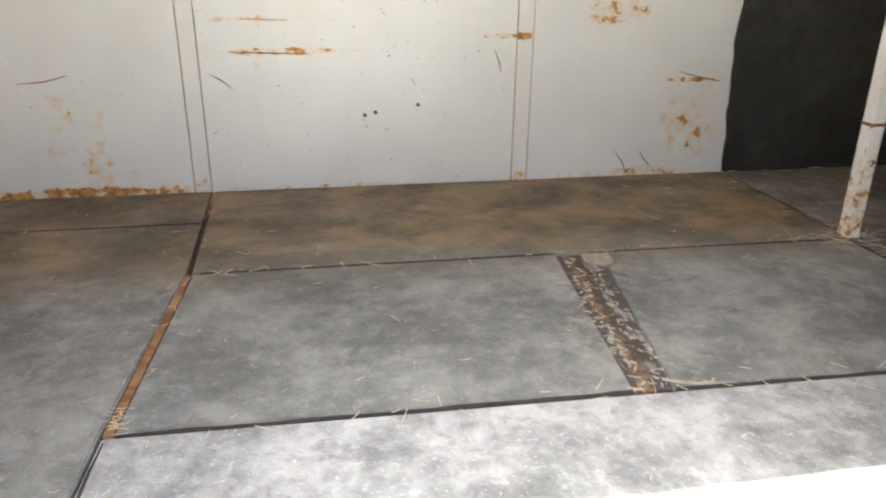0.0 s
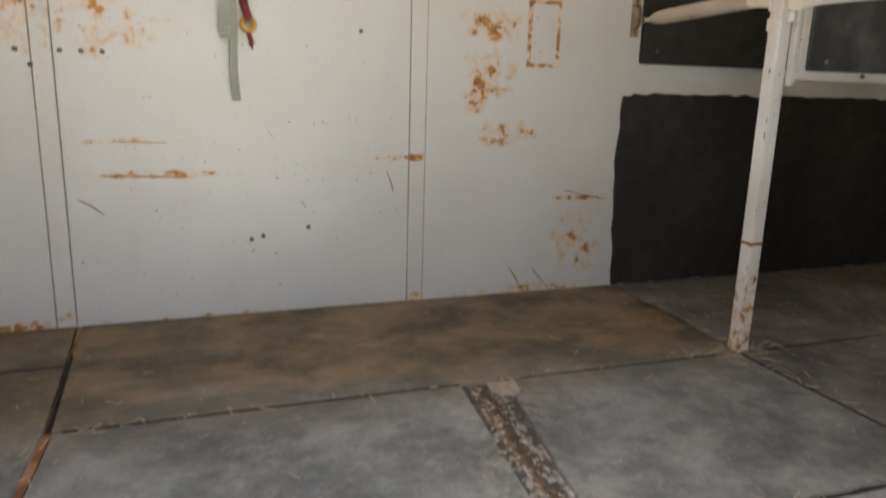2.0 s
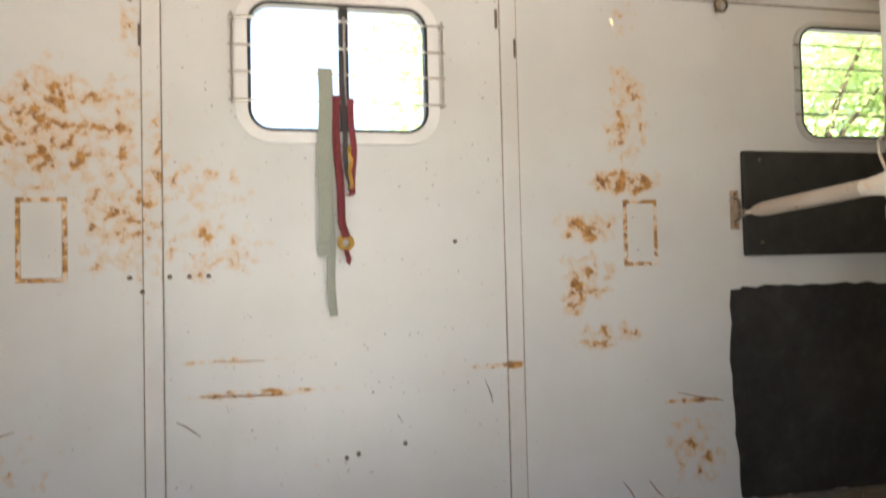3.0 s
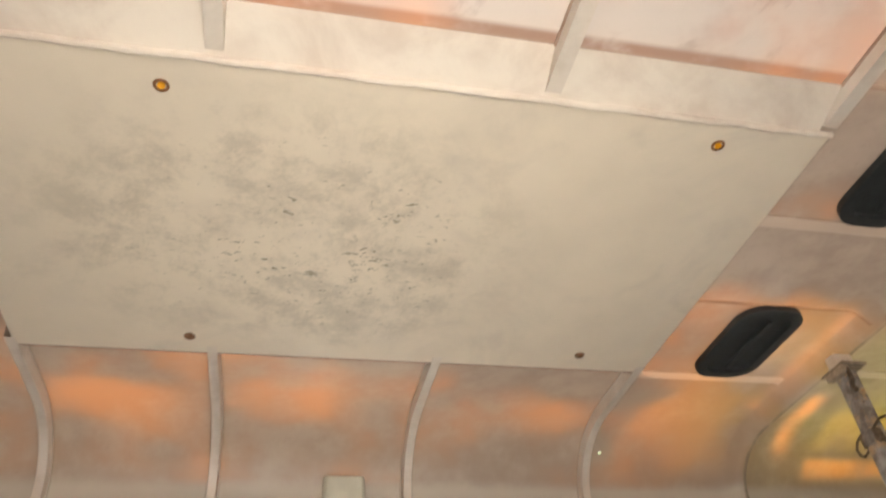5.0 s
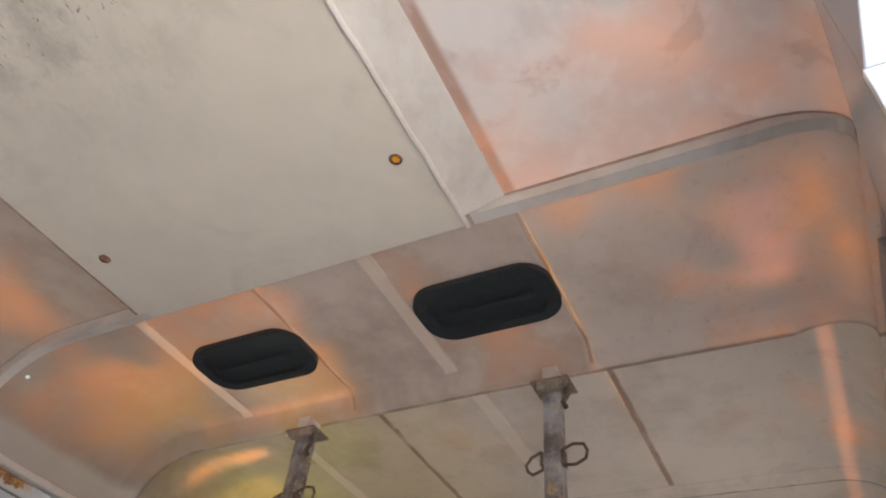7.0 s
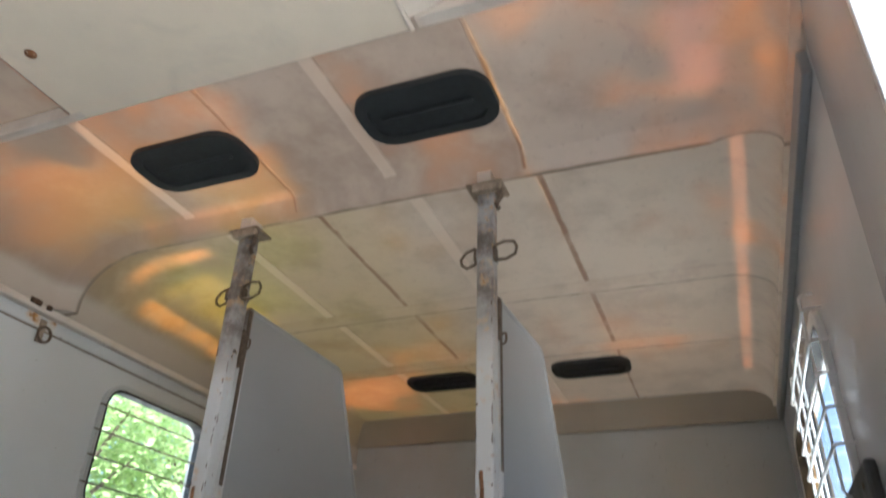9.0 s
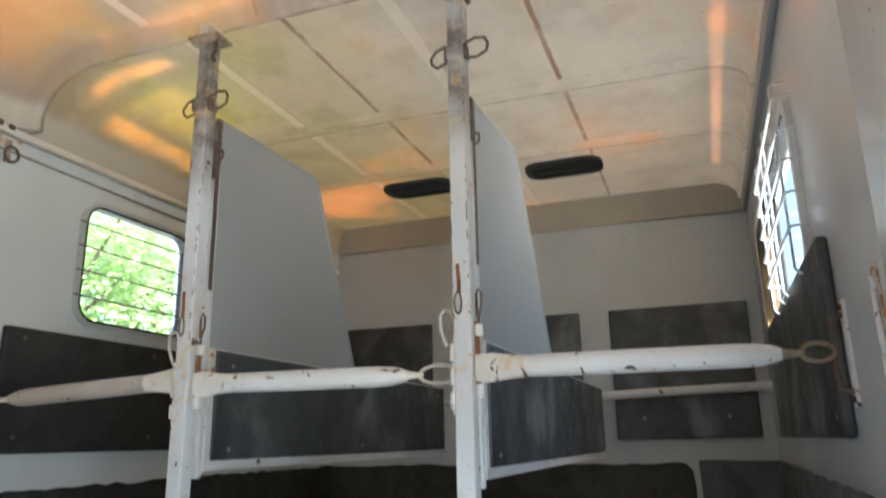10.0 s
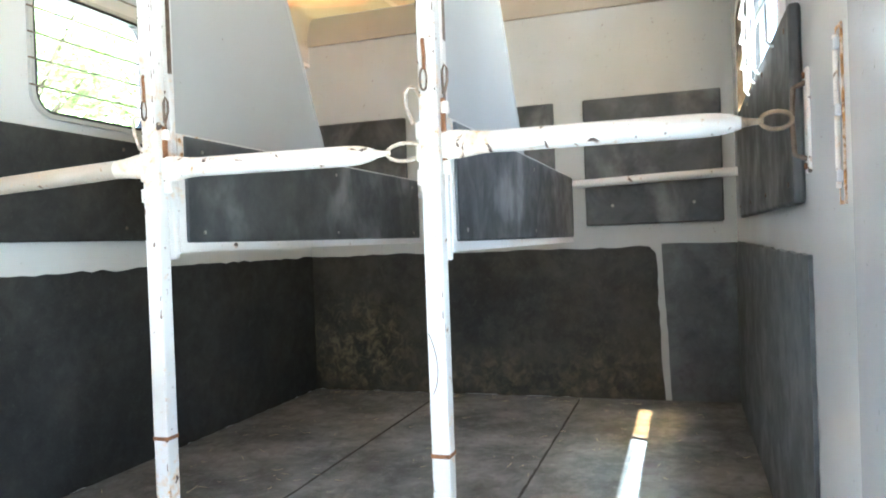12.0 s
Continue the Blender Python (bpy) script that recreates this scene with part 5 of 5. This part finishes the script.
partition(P1, 2.079, 4.05, 0.862, 0.0, (2.695, 1.906), "stall divider of grey sheet over a black padded rail")
partition(P2, 2.10, 4.19, 0.838, -0.07, (2.615, 1.862), "stall divider of grey sheet over a black padded rail")
for ya, yb, z in ((P2 - 0.02, YB, 1.145), (P1 - 0.02, P2 + 0.02, 1.13)):
    bm = bmesh.new()
    x = 4.175 if yb == YB else 4.04
    sweep(bm, [(x, ya, z - 0.012), (x, (ya + yb) / 2, z), (x, yb, z + 0.008)], 0.022, 12)
    ob = part("cross_pipe", bm, M_POST, smooth=True)
    tagged(ob, "white painted pipe across the end of a stall", "pipe", "cross pipes")


# ---- breast bars ----
def breast_bar(ya, yb, za, zb, x, eye, label, tall=0.011, links=0):
    """A tapering tube from a hinge at ya to an eye at yb, hooked to a chain ring at eye."""
    b = thing("breast_bar", (x, ya, min(za, zb)), label, "bar", "breast bars")
    s = 1 if yb > ya else -1
    n = abs(yb - ya)
    lift = [(za + (zb - za) * f) for f in (0, 1)]

    def bar_point(f):
        return Vector((x, ya + s * n * f, lift[0] + (lift[1] - lift[0]) * f))

    # hinge end: the tube pressed flat and flared into an upright tab
    bm, last = bmesh.new(), None
    for f, deep, high in ((-0.045, 0.007, 0.030), (-0.02, 0.009, 0.034), (0.02, 0.011, 0.034), (0.06, 0.016, 0.030), (0.10, 0.021, 0.0265), (0.14, 0.0245, 0.0250)):
        c = bar_point(f)
        ring = [bm.verts.new(c + Vector((deep * math.cos(a), 0, high * math.sin(a)))) for a in [2 * math.pi * k / 18 for k in range(18)]]
        if last:
            for k in range(18):
                bm.faces.new((last[k], last[(k + 1) % 18], ring[(k + 1) % 18], ring[k]))
        else:
            bm.faces.new(ring)
        last = ring
    bm.faces.new(last)
    part("hinge_end", bm, M_ENDS, b, "rust-streaked flattened hinge end", smooth=True)
    pts, rs = [], []
    for f, r in ((0.135, 0.0248), (0.2, 0.0258), (0.5, 0.0262), (0.82, 0.0255), (0.87, 0.0235), (0.91, 0.0185), (0.935, 0.013)):
        pts.append(bar_point(f))
        rs.append(r)
    part("tube", sweep(bmesh.new(), pts, rs, 18), M_BARDIRTSHADE if s > 0 else M_BAR, b, smooth=True)
    shank = sweep(bmesh.new(), [bar_point(f) for f in (0.925, 0.95, 0.97, 1.0)], [0.0135, 0.0095, 0.0075, 0.0055], 10)
    part("shank", shank, M_LINK if eye < -2 else M_ENDS, b, "rust-stained tip drawn out to a shank", smooth=True)
    n = links or max(1, round(abs(eye - yb) / 0.05))
    step = (eye - yb) / n
    for k in range(n):
        mid = yb + step * (k + 0.5)
        up = (0.011, 0, 0.004) if k % 2 else (0.004, 0, tall)
        pts = arc((x, mid, zb - 0.004 * k), 1, 0, 345, (0, abs(step) / 2 + 0.008, 0), up, 14)
        part("link", sweep(bmesh.new(), pts, 0.0046 if links else 0.0042, 6, True), M_CREAM if abs(eye) < 2 and links else M_PLATE, b, "chain link")
    return b


breast_bar(P1 + 0.045, -0.10, 1.102, 1.072, 2.03, -0.03, "dirty off-white steel breast bar with brown stains and painted shade")
breast_bar(P1 - 0.055, -1.475, 1.088, 1.083, PX, -1.550, "white steel breast bar, chipped and rust-stained", 0.022, 1)
breast_bar(P2 - 0.055, -2.306, 1.092, 1.088, PX, -2.352, "white steel breast bar, chipped and rust-stained", 0.019, 1)


def keeper(x, y, s, z0, z1, label, m):
    k = thing("bar_keeper", (x, y, z0), label, "bracket", "bar keepers")
    a, b = sorted((y, y + s * 0.007))
    part("plate", boxed(x - 0.018, x + 0.018, a, b, z0, z1, 0.002), m, k)
    pts = [(x, y + s * 0.006, z0 + 0.03), (x, y + s * 0.03, z0 + 0.04), (x, y + s * 0.034, (z0 + z1) / 2), (x, y + s * 0.03, z1 - 0.04), (x, y + s * 0.006, z1 - 0.03)]
    part("staple", sweep(bmesh.new(), pts, 0.006, 8), M_STEEL, k)
    for z in (z0 + 0.015, z1 - 0.015):
        bm = sweep(bmesh.new(), [(x, y + s * 0.006, z), (x, y + s * 0.012, z)], 0.007, 8)
        part("bolt", bm, M_RUST, k)


keeper(2.05, 0.0, -1, 1.015, 1.165, "rusty wall keeper that holds a breast bar", M_LINK)
keeper(2.085, YB, 1, 0.98, 1.20, "pale wall keeper that holds a breast bar", M_BAR)
lat = thing("wall_latch", (1.77, YB, 0.90), "tall painted slide latch with rust on the side wall", "latch")
part("plate", boxed(1.746, 1.778, YB, YB + 0.003, 0.909, 1.196, 0.001), M_WALLB, lat)
part("rim", plate([rect(1.740, 1.784, 0.903, 1.202), rect(1.746, 1.778, 0.909, 1.196)], "y", YB + 0.0005, YB + 0.004), M_EATEN, lat, "rust-eaten rim")
part("bolt_rod", sweep(bmesh.new(), [(1.762, YB + 0.008, 0.93), (1.762, YB + 0.008, 1.185)], 0.0045, 10), M_ENDS, lat)
for z in (0.95, 1.06, 1.17):
    part("guide", boxed(1.750, 1.774, YB + 0.003, YB + 0.013, z - 0.010, z + 0.010, 0.003), M_WALLB, lat)

# rust-brown clips along the roof edge
for x in (-0.31, 0.06, 0.172, 0.34, 0.75, 1.40, 1.44, 1.93, 1.985):
    w = rnd.uniform(0.010, 0.032)
    bm = boxed(x - w, x + w, -0.046, -0.037, 1.950, 1.958 + rnd.uniform(0.007, 0.014), 0.003)
    tagged(part("roof_clip", bm, M_DARKRUST), "small rusted clip along the roof edge", "clip", "roof clips")


# ---- chaff and straw on the floor ----
def straw():
    rnd = random.Random(11)
    bm = bmesh.new()

    def stick(x, y, z=0.003, n=1.0):
        a, l = rnd.uniform(0, 6.28), rnd.uniform(0.01, 0.04) * n
        d = Vector((math.cos(a), math.sin(a), rnd.uniform(-0.05, 0.12))) * l
        p = Vector((x, y, z))
        ribbon(bm, [p - d / 2, p, p + d / 2 + Vector((0, 0, rnd.uniform(0, 0.004)))], rnd.uniform(0.001, 0.0022), 0.001, Vector((-d.y, d.x, 0)))

    for k in range(14):
        f = rnd.random()
        stick(1.105 - 0.10 * f + rnd.gauss(0, 0.025), -0.88 - 0.64 * f, rnd.uniform(-0.003, 0.004))
    for k in range(13):
        stick(rnd.uniform(-0.02, 0.03), rnd.uniform(-1.52, -0.8), 0.003)
    for k in range(16):
        stick(-0.018 + rnd.gauss(0, 0.007), -1.47 + rnd.gauss(0, 0.025), 0.003, 1.1)
    for k in range(46):
        stick(PX + rnd.gauss(0, 0.07), P1 + rnd.gauss(0, 0.05), 0.003, 2.6)
    for k in range(40):
        stick(2.02 + rnd.gauss(0, 0.04), rnd.uniform(-1.6, -0.1), 0.003, 1.4)
    for k in range(40):
        stick(rnd.uniform(0.05, 1.9), -1.53 + rnd.gauss(0, 0.02), 0.003)
    for k in range(30):
        stick(rnd.uniform(0.05, 1.9), -0.79 + rnd.gauss(0, 0.015), 0.003)
    for k in range(90):
        stick(rnd.uniform(-0.7, 2.0), rnd.uniform(-2.2, -0.1), 0.002, rnd.uniform(0.5, 1.2))
    for k in range(160):
        stick(rnd.uniform(2.1, 4.25), rnd.uniform(-2.35, -0.05), 0.002, rnd.uniform(0.6, 1.4))
    for k in range(70):
        stick(4.25 - abs(rnd.gauss(0, 0.06)), rnd.uniform(-2.0, -0.1), 0.003, 1.2)
    tagged(part("straw", bm, M_STRAW), "scattered straw and chaff on the rubber mats", "straw", kind="stuff")


straw()


def slot_chaff():
    """Brown chaff packed along the slot, pale torn flakes of matting at its sides."""
    r = random.Random(19)
    brown, pale = bmesh.new(), bmesh.new()
    for bm, n in ((brown, 130), (pale, 150)):
        for k in range(n):
            f = r.random()
            cx, cy = 1.108 - 0.100 * f + 0.006 * math.sin(9 * f), -0.81 - 0.71 * f
            if bm is brown:
                cx += r.gauss(0, 0.008)
                l, w = r.uniform(0.006, 0.024), r.uniform(0.0015, 0.004)
                z = r.uniform(-0.005, 0.002)
            else:
                cx += r.choice((-1, 1)) * r.uniform(0.012, 0.046)
                l, w = r.uniform(0.006, 0.022), r.uniform(0.003, 0.009)
                z = -0.0045 + r.uniform(0, 0.002)
            a = r.gauss(-1.45, 0.8)
            d = Vector((math.cos(a), math.sin(a), r.uniform(-0.1, 0.15))) * l
            p = Vector((cx, cy, z))
            ribbon(bm, [p - d / 2, p + Vector((0, 0, 0.001)), p + d / 2], w, 0.001, Vector((-d.y, d.x, r.uniform(-0.3, 0.3) * l)))
    tagged(part("chaff", brown, M_CHAFF), "brown chaff packed in the slot between the mats", "chaff", kind="stuff")
    tagged(part("torn_flakes", pale, M_FLAKE), "pale torn flakes of matting along the slot", "flakes", kind="stuff")


slot_chaff()
bm = sweep(bmesh.new(), [(1.040, -1.496, 0.003), (1.070, -1.512, 0.004), (1.105, -1.522, 0.003), (1.140, -1.527, 0.004), (1.185, -1.531, 0.003)], [0.003, 0.0035, 0.003, 0.0025, 0.0015], 6)
tagged(part("loose_string", bm, M_PALE), "frayed pale string end lying on the mats", "string")
